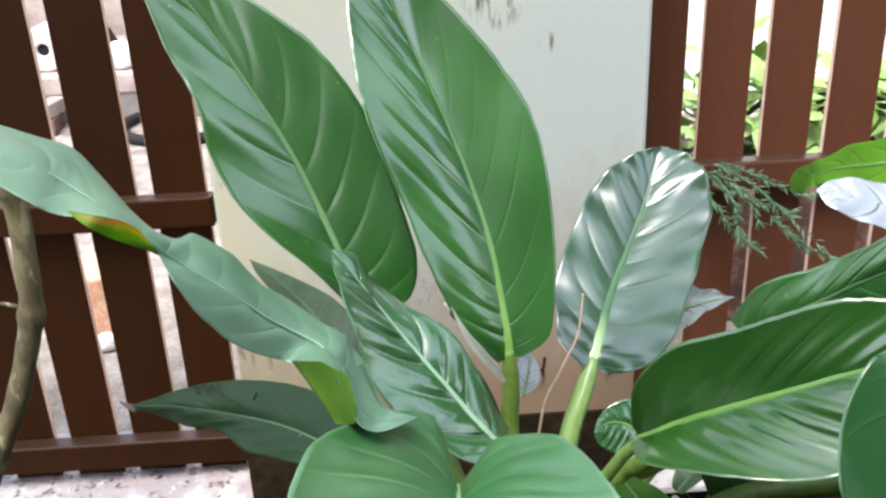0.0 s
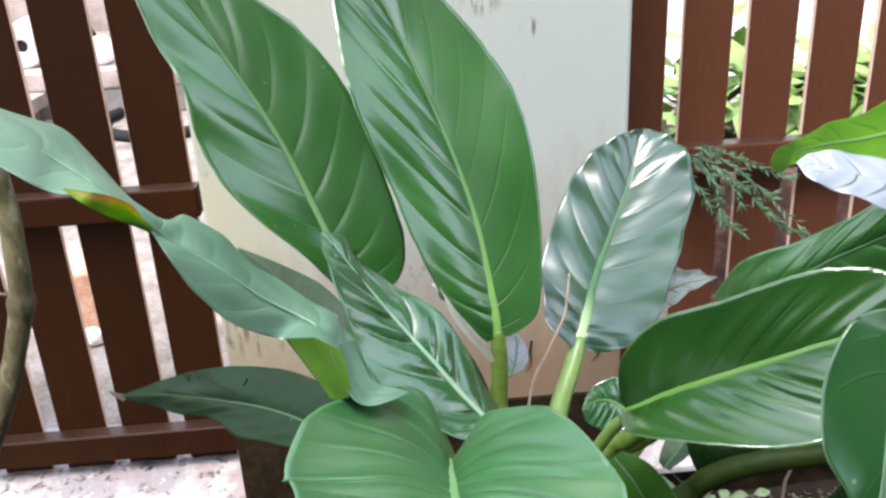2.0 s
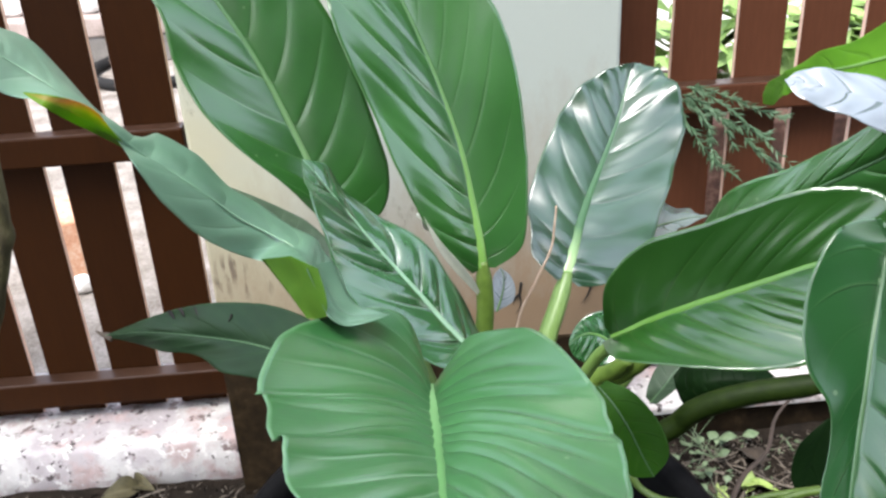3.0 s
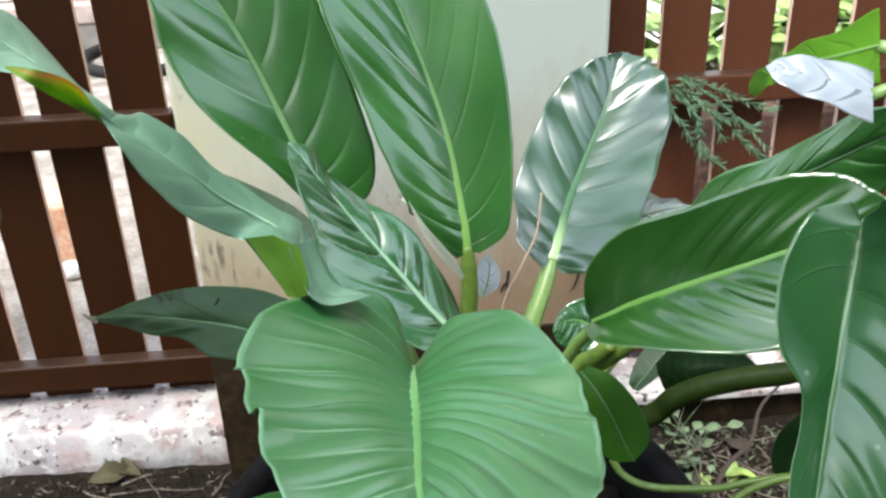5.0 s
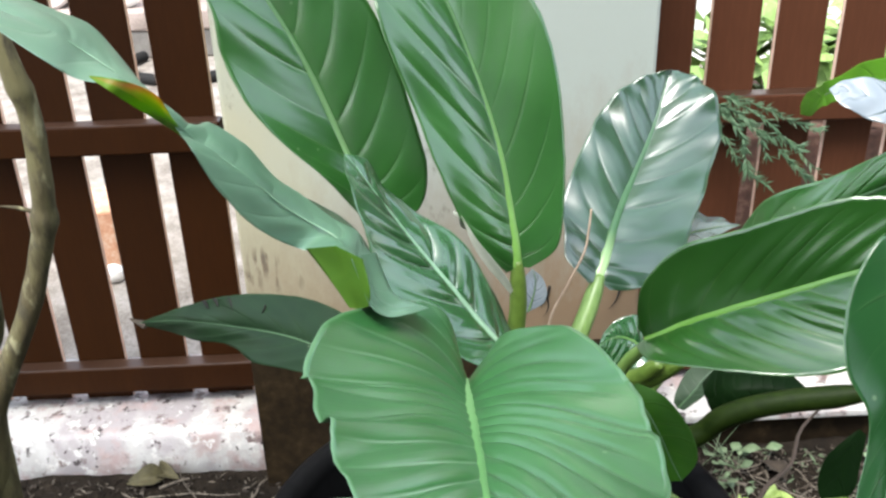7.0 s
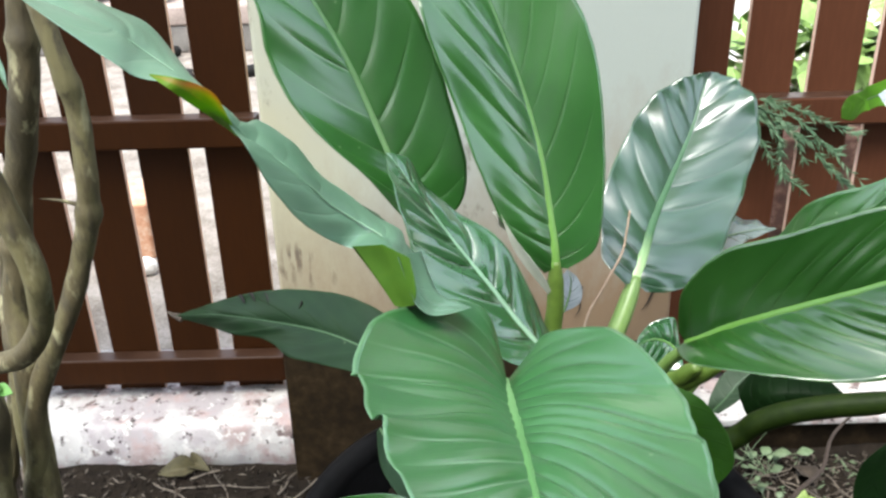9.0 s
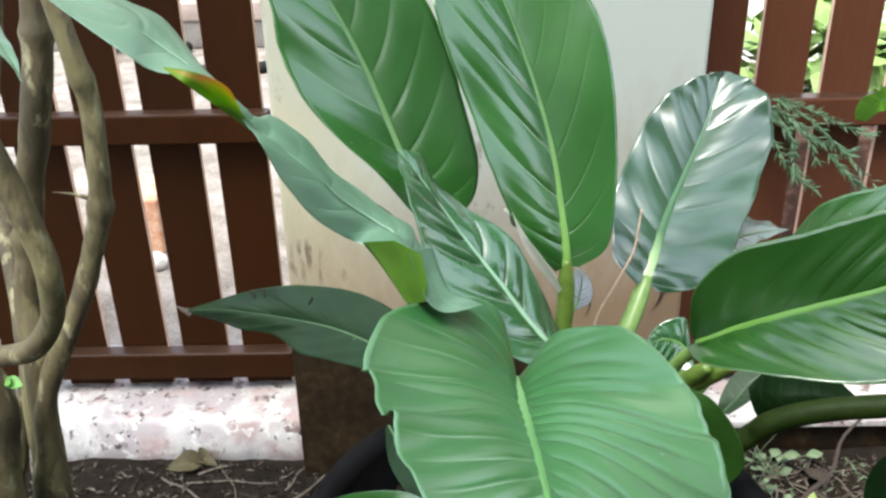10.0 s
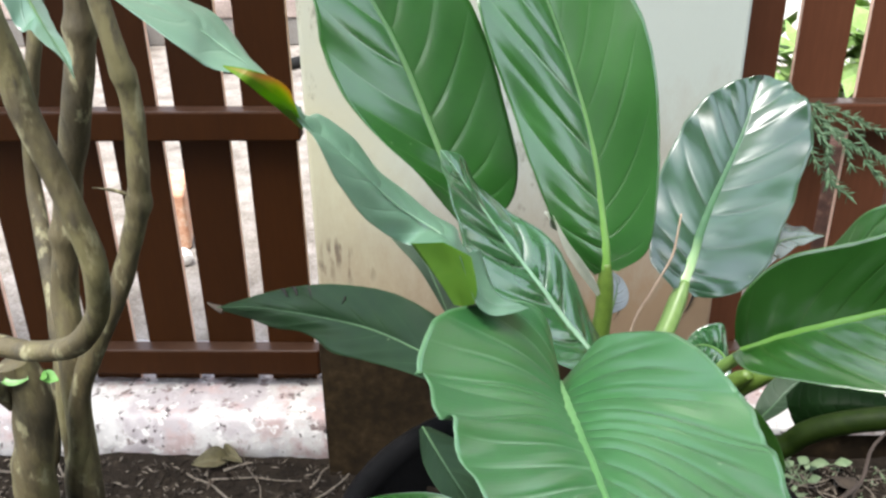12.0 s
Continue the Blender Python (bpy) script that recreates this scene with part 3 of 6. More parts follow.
        for lp in f.loops:
            lp[uv].uv = where[lp.vert]

    for i in range(n):
        for j in range(k):
            quad(top[i][j], top[i][j + 1], top[i + 1][j + 1], top[i + 1][j])
            quad(low[i][j + 1], low[i][j], low[i + 1][j], low[i + 1][j + 1])
        quad(top[i][0], top[i + 1][0], low[i + 1][0], low[i][0], smooth=False)
        quad(top[i + 1][k], top[i][k], low[i][k], low[i + 1][k], smooth=False)
    return bm


def rib_bm(rib, left, right, r, taper=0.85, rings=60):
    """The midrib: a low rounded band along the blade, tapering to the tip."""
    bm = bmesh.new()
    uv = bm.loops.layers.uv.new("UVMap")
    along = {}
    rows, last = [], Vector((0, -0.55, 0.83))
    for i in range(rings + 1):
        s = i / rings
        c = sum((spline(rib, min(max(s + q, 0.0), 1.0)) for q in (-0.04, -0.02, 0.0, 0.02, 0.04)), Vector((0, 0, 0))) / 5 if 0.04 < s < 0.96 else spline(rib, s)
        t = (spline(rib, min(s + 0.06, 1)) - spline(rib, max(s - 0.06, 0))).normalized()
        nor = Vector((0, 0, 0))
        for q in (-0.08, -0.04, 0.0, 0.04, 0.08):
            f = min(max(s + q, 0.0), 0.97)
            one = (spline(right, f) - spline(left, f)).cross(t)
            nor += one if one.dot(Vector((0, -0.55, 0.83))) > 0 else -one
        nor = nor.normalized() if nor.length > 1e-7 else last
        if nor.dot(Vector((0, -0.55, 0.83))) < 0:
            nor = -nor
        last = nor
        side = t.cross(nor).normalized()
        w = r * (0.75 + 0.25 * min(1.0, s / 0.12)) * (1 - s) ** taper + 0.0003
        rows.append([bm.verts.new(c + side * w * math.cos(q) + nor * (w * 0.34 * math.sin(q) + 0.0004 + 0.12 * w)) for q in [math.pi * 2 * k / 10 for k in range(10)]])
        along.update((v, s) for v in rows[-1])
    for a, b in zip(rows, rows[1:]):
        for k in range(10):
            f = bm.faces.new((a[k], a[(k + 1) % 10], b[(k + 1) % 10], b[k]))
            for lp in f.loops:
                lp[uv].uv = (along[lp.vert], 0.5)
    return bm


# ---- setting ----
def ground_height(x, y):
    return 0.05 + 0.012 * min(1.0, max(0.0, (y - 1.2) / 0.2)) + 0.012 * noise.noise(Vector((x * 5, y * 5, 0))) + 0.006 * noise.noise(Vector((x * 17, y * 17, 4)))


def ground():
    bm = bmesh.new()
    xs = [-400, -40, -8, -3] + [-1.6 + 0.04 * i for i in range(81)] + [3, 8, 40, 400]
    ys = [-400, -40, -8, -2] + [0.2 + 0.04 * i for i in range(33)] + [1.56, 3, 8, 40, 400]
    grid = []
    for y in ys:
        grid.append([bm.verts.new((x, y, ground_height(x, y) if -1.7 < x < 1.7 and 0.15 < y < 1.5 else 0.05)) for x in xs])
    for a, b in zip(grid, grid[1:]):
        for i in range(len(xs) - 1):
            bm.faces.new((a[i], a[i + 1], b[i + 1], b[i]))
    return tagged(part("ground", bm, SOIL, smooth=True), label="dark bare garden soil with fine litter", category="ground", kind="structure")


ground()
tagged(part("pavement", box_bm(-30, 30, 1.76, 40, 0.03, 0.075), PAVING), label="pale sunlit concrete pavement beyond the fence", category="pavement", kind="structure")


def kerb(name, x0, x1, material, label):
    bm = box_bm(x0, x1, 1.455, 1.76, 0.0, 0.142)
    bmesh.ops.subdivide_edges(bm, edges=[e for e in bm.edges if abs(e.verts[0].co.x - e.verts[1].co.x) > 0.1], cuts=60, use_grid_fill=True)
    bmesh.ops.bevel(bm, geom=[e for e in bm.edges if all(v.co.y < 1.46 and v.co.z > 0.135 for v in e.verts)], offset=0.010, segments=3, profile=0.5, affect='EDGES')
    for v in bm.verts:
        if v.co.y < 1.48:
            v.co.y += 0.030 * max(0.0, v.co.z - 0.05) / 0.09 + 0.006 * noise.noise(v.co * 31)
        v.co.z += 0.004 * noise.noise(v.co * 22) * (v.co.z > 0.1)
        v.co.y += 0.006 * noise.noise(v.co * 14 + Vector((3, 0, 0))) * (v.co.y < 1.5)
    ob = part(name, bm, material, smooth=True)
    return tagged(ob, label=label, category="kerb", kind="structure")


kerb("kerb_left", -1.6, -0.289, KERB, "low white concrete kerb, stained pink and black, under the fence")
kerb("kerb_right", 0.394, 2.0, PLINTH, "low brown dirt-stained kerb under the fence")
tagged(part("kerb_cap", box_bm(0.3965, 2.0, 1.449, 1.762, 0.132, 0.150, 0.004), KERB), label="white concrete capping along the kerb top", category="kerb", kind="structure")

pillar = tagged(part("wall_pillar", box_bm(-0.281, 0.394, 1.42, 1.85, 0.02, 2.3, 0.006), PILLAR), label="cream painted masonry pillar with mould streaks", category="pillar", kind="structure")
part("plinth", box_bm(-0.2885, 0.3955, 1.4155, 1.5, 0.02, 0.352, 0.003), PLINTH, pillar, "dirty brown lower band")


def fence(x0, x1, first, period, width, material, top, label, rails):
    """Pickets behind two rails; first is the left edge of a picket."""
    root = empty("picket_fence", ((x0 + x1) / 2, 1.62, 0.16), label, "fence")
    inv = Matrix.Translation(-root.location)
    for za, zb in (rails[:2], rails[2:]):
        bm = box_bm(x0, x1, 1.575, 1.612, za, zb, 0.004)
        bm.transform(inv)
        rail = part("rail", bm, material, root)
        rail.data.materials.append(top)
        for f in rail.data.polygons:
            f.material_index = int(f.normal.z > 0.9)
    bm = box_bm(-width / 2, width / 2, -0.007, 0.007, -0.56, 0.56, 0.003)
    me = bpy.data.meshes.new("picket")
    bm.to_mesh(me)
    bm.free()
    me.materials.append(material)
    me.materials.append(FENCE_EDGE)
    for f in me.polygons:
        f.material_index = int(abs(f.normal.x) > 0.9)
    k = math.ceil((x0 - first) / period)
    rng = random.Random(int(first * 1000))
    while first + k * period + width < x1 + 0.005:
        ob = new("picket", me)
        ob.parent = root
        ob.matrix_basis = inv @ pose(first + k * period + width / 2, 1.622 + rng.uniform(-0.001, 0.001), 0.132 + 0.56, 0, rng.uniform(-0.2, 0.2), 0)
        k += 1
    return root


fence(-1.75, -0.320, -0.428 - 12 * 0.123, 0.123, 0.0935, FENCE, FENCE_TOP, "brown painted wooden picket fence with two rails, darkened for shade", (0.176, 0.234, 0.674, 0.729))
fence(0.40, 1.9, 0.421, 0.115, 0.087, FENCE_R, FENCE_TOP, "reddish brown painted picket fence, lighter copy of the paint", (0.17, 0.24, 0.688, 0.740))

# ---- beyond the fence ----
tagged(part("backdrop_wall", box_bm(-14, -0.6, 7.0, 7.2, 0.05, 3.4, 0.02), FARWALL), label="pale plaster wall across the road", category="wall", kind="structure")

tagged(part("backdrop_wall_white", box_bm(0.5, 7.0, 4.2, 4.4, 0.05, 2.4, 0.02), WHITEWALL), label="bright white plaster wall beyond the bush", category="wall", kind="structure")


def thing_box(name, dims, at, rz, material, label, category, bevel=0.01):
    dx, dy, dz = dims
    ob = tagged(part(name, box_bm(-dx / 2, dx / 2, -dy / 2, dy / 2, 0, dz, bevel, 3), material, smooth=False), label=label, category=category)
    ob.matrix_world = pose(*at, 0, 0, rz)
    return ob


# unseen plain walls behind the viewer and to the side, added to darken reflections
tagged(part("wall_unseen_back", box_bm(-1.0, 2.6, -1.6, -1.4, 0.0, 3.9, 0.01), UNSEEN_WALL), label="unseen plain wall added behind the viewer to darken reflections", category="wall", kind="structure")
tagged(part("wall_unseen_side", box_bm(3.0, 3.2, 1.25, 3.6, 0.0, 5.2, 0.01), UNSEEN_WALL), label="unseen plain wall added at the side to darken reflections", category="wall", kind="structure")

thing_box("concrete_step", (2.6, 0.6, 0.135), (-1.9, 4.90, 0.075), 0, PAVING_GREY, "grey worn concrete step on the far side of the pavement", "step")
thing_box("concrete_slab", (2.5, 0.5, 0.10), (-1.9, 4.84, 0.21), 0, FARWALL, "pinkish concrete slab laid on the step", "slab", 0.014)


def rounded_bm(w, d, h, power=2.6, lumps=0.0, seed=0.0):
    """A soft pillow shape standing on its base."""
    bm = bmesh.new()
    bmesh.ops.create_uvsphere(bm, u_segments=24, v_segments=14, radius=1.0)
    for v in bm.verts:
        c = v.co
        n = (abs(c.x) ** power + abs(c.y) ** power + abs(c.z) ** power) ** (1 / power)
        q = c / n
        k = 1 + lumps * noise.noise(q * 2.2 + Vector((seed, 0, 0)))
        v.co = Vector((q.x * w / 2 * k, q.y * d / 2 * k, (q.z + 1) * h / 2))
    return bm


sack = tagged(part("white_sack", rounded_bm(0.13, 0.12, 0.140, 2.3, 0.16, 3.0), WHITEWALL, smooth=True), label="bright white filled sack on the concrete slab", category="sack")
sack.location = (-1.372, 4.70, 0.308)
dark_board = thing_box("plastic_board", (0.062, 0.02, 0.185), (-1.405, 4.86, 0.31), 12, BLACKTHING, "dark plastic board standing behind the white sack", "board", 0.004)
dark_board.matrix_world = pose(-1.405, 4.86, 0.31, 0, -24, 8)


def drum():
    root = empty("white_drum", (-1.742, 4.70, 0.31), "white plastic drum with a round black opening, lying on the slab", "drum")
    bm = bmesh.new()
    rows = []
    for r, y in ((0.030, 0.03), (0.030, -0.004), (0.036, -0.01), (0.100, -0.01), (0.111, 0.0), (0.111, 0.28), (0.100, 0.29), (0.001, 0.29)):
        rows.append([bm.verts.new((r * math.cos(2 * math.pi * k / 40), y, 0.111 + r * math.sin(2 * math.pi * k / 40))) for k in range(40)])
    for a, b in zip(rows, rows[1:]):
        for k in range(40):
            bm.faces.new((a[k], a[(k + 1) % 40], b[(k + 1) % 40], b[k]))
    part("barrel", bm, DRUMWHITE, root, smooth=False)
    bm = bmesh.new()
    bmesh.ops.create_cone(bm, cap_ends=True, segments=32, radius1=0.0295, radius2=0.0295, depth=0.012)
    bm.transform(Matrix.Translation((0, 0.012, 0.111)) @ Matrix.Rotation(radians(90), 4, 'X'))
    part("bung", bm, BLACKTHING, root, "round black opening")


drum()


def hose():
    pts = [(-1.03 + 0.30 * math.cos(radians(a)), 4.40 + 0.30 * math.sin(radians(a)), 0.101) for a in range(150, 391, 20)]
    tagged(part("rubber_hose", tube_bm(pts, lambda q: 0.026, 60, 12), BLACKTHING, smooth=True), label="thick black rubber hose curving over the pavement", category="hose")


hose()
thing_box("garden_brick", (0.105, 0.2, 0.075), (-1.70, 4.46, 0.075), 6, EARTH, "dark brown brick lying before the step", "brick", 0.006)
thing_box("garden_brick", (0.085, 0.2, 0.068), (-1.69, 4.48, 0.150), -9, FARWALL, "pale worn brick stacked on a dark one", "brick", 0.006)
white_stone = tagged(part("white_stone", rounded_bm(0.062, 0.05, 0.05, 2.2, 0.25, 1.0), WHITEWALL, smooth=True), label="rounded white stone beside the clay brick on the pavement", category="stone")
white_stone.location = (-0.803, 2.246, 0.074)
thing_box("brick_planter", (2.2, 0.5, 0.36), (1.55, 2.45, 0.075), 0, EARTH, "long low brown masonry planter behind the fence", "planter")
thing_box("clay_brick", (0.10, 0.2, 0.17), (-0.87, 2.42, 0.075), 12, TERRA, "weathered orange clay brick standing on the pavement", "brick")


def bush(name, centre, size, count, seed, material, label):
    rng = random.Random(seed)
    root = empty(name, centre, label, "bush")
    bm = bmesh.new()
    for _ in range(count):
        p = Vector((rng.gauss(0, 0.42) * size[0], rng.gauss(0, 0.42) * size[1], abs(rng.gauss(0.5, 0.3)) * size[2]))
        a, b = rng.uniform(0, 6.3), rng.uniform(-0.9, 0.7)
        ln, w = rng.uniform(0.07, 0.15), rng.uniform(0.018, 0.035)
        d = Vector((math.cos(a) * math.cos(b), math.sin(a) * math.cos(b), math.sin(b)))
        s = d.cross(Vector((rng.uniform(-.4, .4), rng.uniform(-.4, .4), 1))).normalized()
        up = s.cross(d)
        vs = [bm.verts.new(p + q) for q in (Vector(), d * ln * 0.4 + s * w, d * ln * 0.4 + up * w * 0.35, d * ln * 0.4 - s * w, d * ln - up * 0.01)]
        bm.faces.new((vs[0], vs[1], vs[2]))
        bm.faces.new((vs[0], vs[2], vs[3]))
        bm.faces.new((vs[1], vs[4], vs[2]))
        bm.faces.new((vs[2], vs[4], vs[3]))
    tagged(part("foliage", bm, material, root), kind="stuff")
    for k in range(5):
        a = k * 1.3
        part("branch", tube_bm([(0, 0, 0), (0.1 * math.cos(a), 0.1 * math.sin(a), size[2] * 0.4), (0.25 * math.cos(a) * size[0], 0.2 * math.sin(a), size[2] * 0.8)], lambda s: 0.012 * (1.1 - s), 8, 6), BARK, root)
    return root


bush("leafy_bush", (1.25, 2.45, 0.43), (0.75, 0.2, 0.26), 800, 3, BUSH, "bright green leafy bush behind the brown fence")

# ---- plant in the pot ----
# Blade shapes: the midrib from base to tip, and how far each side reaches from it.
SHAPES = {}
SHAPES['tall_mid'] = dict(
    rib=[(0.117, 0.87, 0.794), (0.116, 0.874, 0.812), (0.113, 0.883, 0.834), (0.11, 0.895, 0.859), (0.105, 0.91, 0.894), (0.096, 0.925, 0.931), (0.084, 0.94, 0.969), (0.069, 0.957, 1.01), (0.051, 0.974, 1.053), (0.033, 0.99, 1.096), (0.018, 1.003, 1.129), (0.001, 1.02, 1.172), (-0.014, 1.04, 1.218)],
    left=[(-0.011, 0, -0.007), (-0.035, -0.01, 0.006), (-0.055, -0.021, 0.024), (-0.0731, -0.0247, 0.0484), (-0.088, -0.0212, 0.0689), (-0.1015, -0.0216, 0.0896), (-0.1014, -0.0196, 0.0959), (-0.0905, -0.0163, 0.0894), (-0.0756, -0.0086, 0.0756), (-0.0567, -0.0063, 0.0577), (-0.039, 0, 0.048), (-0.018, 0.006, 0.032), (0, 0, 0)],
    right=[(0.013, 0, -0.002), (0.044, 0.006, -0.001), (0.055, 0.016, 0.03), (0.059, 0.023, 0.064), (0.057, 0.026, 0.089), (0.051, 0.029, 0.102), (0.039, 0.032, 0.101), (0.02, 0.031, 0.102), (0.007, 0.027, 0.093), (0, 0.02, 0.074), (-0.008, 0.02, 0.064), (-0.008, 0.015, 0.039), (0, 0, 0)])
SHAPES['tall_left'] = dict(
    rib=[(-0.022, 0.93, 0.823), (-0.029, 0.934, 0.837), (-0.037, 0.937, 0.856), (-0.049, 0.942, 0.884), (-0.064, 0.95, 0.924), (-0.082, 0.958, 0.971), (-0.102, 0.964, 1.015), (-0.126, 0.97, 1.057), (-0.153, 0.978, 1.104), (-0.181, 0.983, 1.147), (-0.199, 0.987, 1.178), (-0.214, 0.992, 1.203), (-0.23, 1, 1.227)],
    left=[(-0.008, 0, -0.008), (-0.017, -0.02, 0.006), (-0.039, -0.039, 0.034), (-0.063, -0.039, 0.04), (-0.081, -0.036, 0.038), (-0.083, -0.034, 0.037), (-0.071, -0.032, 0.042), (-0.07, -0.021, 0.043), (-0.058, -0.016, 0.037), (-0.039, -0.011, 0.024), (-0.023, -0.006, 0.013), (-0.013, 0.001, 0.011), (0, 0, 0)],
    right=[(0.013, 0, 0.001), (0.049, 0, -0.001), (0.067, 0, 0.025), (0.064, 0.005, 0.056), (0.063, 0.007, 0.077), (0.056, 0.006, 0.081), (0.038, 0.008, 0.088), (0.012, 0.009, 0.083), (-0.002, 0.006, 0.063), (-0.001, 0.004, 0.039), (-0.007, 0.006, 0.028), (-0.009, 0.006, 0.019), (0, 0, 0)])
SHAPES['tilted_back'] = dict(
    rib=[(0.223, 0.972, 0.718), (0.229, 0.982, 0.729), (0.239, 1.001, 0.742), (0.251, 1.03, 0.756), (0.267, 1.063, 0.771), (0.285, 1.097, 0.786), (0.304, 1.13, 0.803), (0.322, 1.161, 0.822), (0.336, 1.186, 0.841), (0.346, 1.205, 0.86), (0.354, 1.219, 0.876), (0.36, 1.229, 0.886), (0.365, 1.235, 0.889)],
    left=[(-0.014, -0.012, 0.003), (-0.042, -0.005, 0.018), (-0.052, 0.01, 0.027), (-0.057, 0.024, 0.034), (-0.053, 0.033, 0.045), (-0.049, 0.037, 0.052), (-0.048, 0.036, 0.054), (-0.04, 0.025, 0.054), (-0.03, 0.015, 0.045), (-0.019, 0.007, 0.03), (-0.01, -0.001, 0.016), (-0.004, -0.008, 0.007), (-0.003, -0.012, 0.003)],
    right=[(0.014, -0.007, -0.01), (0.039, -0.011, -0.025), (0.067, -0.009, -0.034), (0.087, -0.005, -0.028), (0.096, 0.001, -0.012), (0.101, 0.008, -0.001), (0.103, 0.012, 0.012), (0.095, 0.012, 0.021), (0.076, 0.009, 0.025), (0.055, 0.009, 0.018), (0.034, 0.007, 0.008), (0.013, 0.003, 0.002), (0, 0, 0)])
SHAPES['narrow_front'] = dict(
    rib=[(0.102, 0.8, 0.735), (0.092, 0.8, 0.747), (0.08, 0.801, 0.762), (0.067, 0.805, 0.778), (0.052, 0.808, 0.8), (0.035, 0.813, 0.822), (0.018, 0.82, 0.843), (0.003, 0.827, 0.862), (-0.011, 0.834, 0.881), (-0.024, 0.84, 0.898), (-0.034, 0.844, 0.913), (-0.043, 0.847, 0.925), (-0.049, 0.85, 0.931)],
    left=[(-0.023, -0.045, 0.014), (-0.035, -0.045, 0.011), (-0.048, -0.043, 0.014), (-0.058, -0.043, 0.017), (-0.06, -0.041, 0.018), (-0.057, -0.038, 0.022), (-0.047, -0.037, 0.03), (-0.038, -0.038, 0.036), (-0.029, -0.037, 0.034), (-0.02, -0.029, 0.023), (-0.013, -0.017, 0.013), (-0.006, -0.004, 0.005), (0, 0, 0)],
    right=[(0.009, 0.03, -0.001), (0.0103, 0.03, 0.005), (0.0134, 0.031, 0.0107), (0.0149, 0.031, 0.0216), (0.0171, 0.033, 0.0268), (0.0178, 0.035, 0.0215), (0.0152, 0.035, 0.013), (0.0105, 0.036, 0.003), (-0.001, 0.036, 0.005), (0.003, 0.026, 0.007), (0.005, 0.016, 0.008), (0.001, 0.006, 0.004), (0, 0, 0)])
SHAPES['right_broad'] = dict(
    rib=[(0.21, 0.707, 0.804), (0.219, 0.698, 0.814), (0.233, 0.688, 0.828), (0.25, 0.676, 0.843), (0.27, 0.665, 0.857), (0.291, 0.654, 0.871), (0.312, 0.643, 0.885), (0.332, 0.634, 0.898), (0.35, 0.625, 0.909), (0.367, 0.617, 0.92), (0.381, 0.61, 0.931), (0.393, 0.603, 0.941), (0.404, 0.6, 0.948)],
    left=[(-0.007, 0.001, 0.01), (-0.019, 0.001, 0.046), (-0.008, -0.002, 0.074), (0.016, -0.008, 0.082), (0.03, -0.011, 0.088), (0.038, -0.011, 0.088), (0.043, -0.01, 0.079), (0.041, -0.01, 0.065), (0.033, -0.009, 0.048), (0.026, -0.009, 0.032), (0.019, -0.007, 0.018), (0.01, -0.003, 0.007), (0, 0, 0)],
    right=[(-0.01, -0.007, -0.001), (-0.02, -0.055, 0.01), (0.011, -0.083, 0.01), (0.037, -0.089, 0), (0.051, -0.089, -0.004), (0.058, -0.08, -0.004), (0.054, -0.07, -0.001), (0.046, -0.057, 0.004), (0.038, -0.041, 0.008), (0.029, -0.026, 0.012), (0.02, -0.013, 0.011), (0.011, -0.004, 0.006), (0, 0, 0)])
SHAPES['heart_front'] = dict(
    rib=[(0.051, 0.656, 0.804), (0.051, 0.639, 0.811), (0.05, 0.619, 0.82), (0.05, 0.596, 0.83), (0.049, 0.571, 0.84), (0.049, 0.546, 0.851), (0.049, 0.522, 0.861), (0.048, 0.496, 0.873), (0.048, 0.466, 0.887), (0.047, 0.429, 0.904), (0.046, 0.39, 0.921), (0.046, 0.352, 0.935), (0.045, 0.319, 0.945), (0.045, 0.29, 0.95)],
    left=[(-0.004, -0.006, 0.009), (-0.015, 0.012, 0.052), (-0.05, 0.007, 0.076), (-0.091, -0.048, 0.098), (-0.101, -0.09, 0.097), (-0.096, -0.076, 0.086), (-0.086, -0.102, 0.089), (-0.078, -0.087, 0.081), (-0.074, -0.083, 0.067), (-0.062, -0.08, 0.053), (-0.048, -0.068, 0.035), (-0.03, -0.048, 0.016), (-0.011, -0.025, 0.004), (0, 0, 0)],
    right=[(0.01, -0.001, 0.006), (0.031, 0.007, 0.039), (0.068, -0.011, 0.058), (0.093, -0.059, 0.063), (0.101, -0.058, 0.05), (0.1, -0.077, 0.048), (0.1, -0.072, 0.039), (0.096, -0.091, 0.035), (0.08, -0.104, 0.035), (0.06, -0.1, 0.03), (0.041, -0.08, 0.016), (0.02, -0.054, 0.007), (0.005, -0.027, 0.003), (0, 0, 0)])
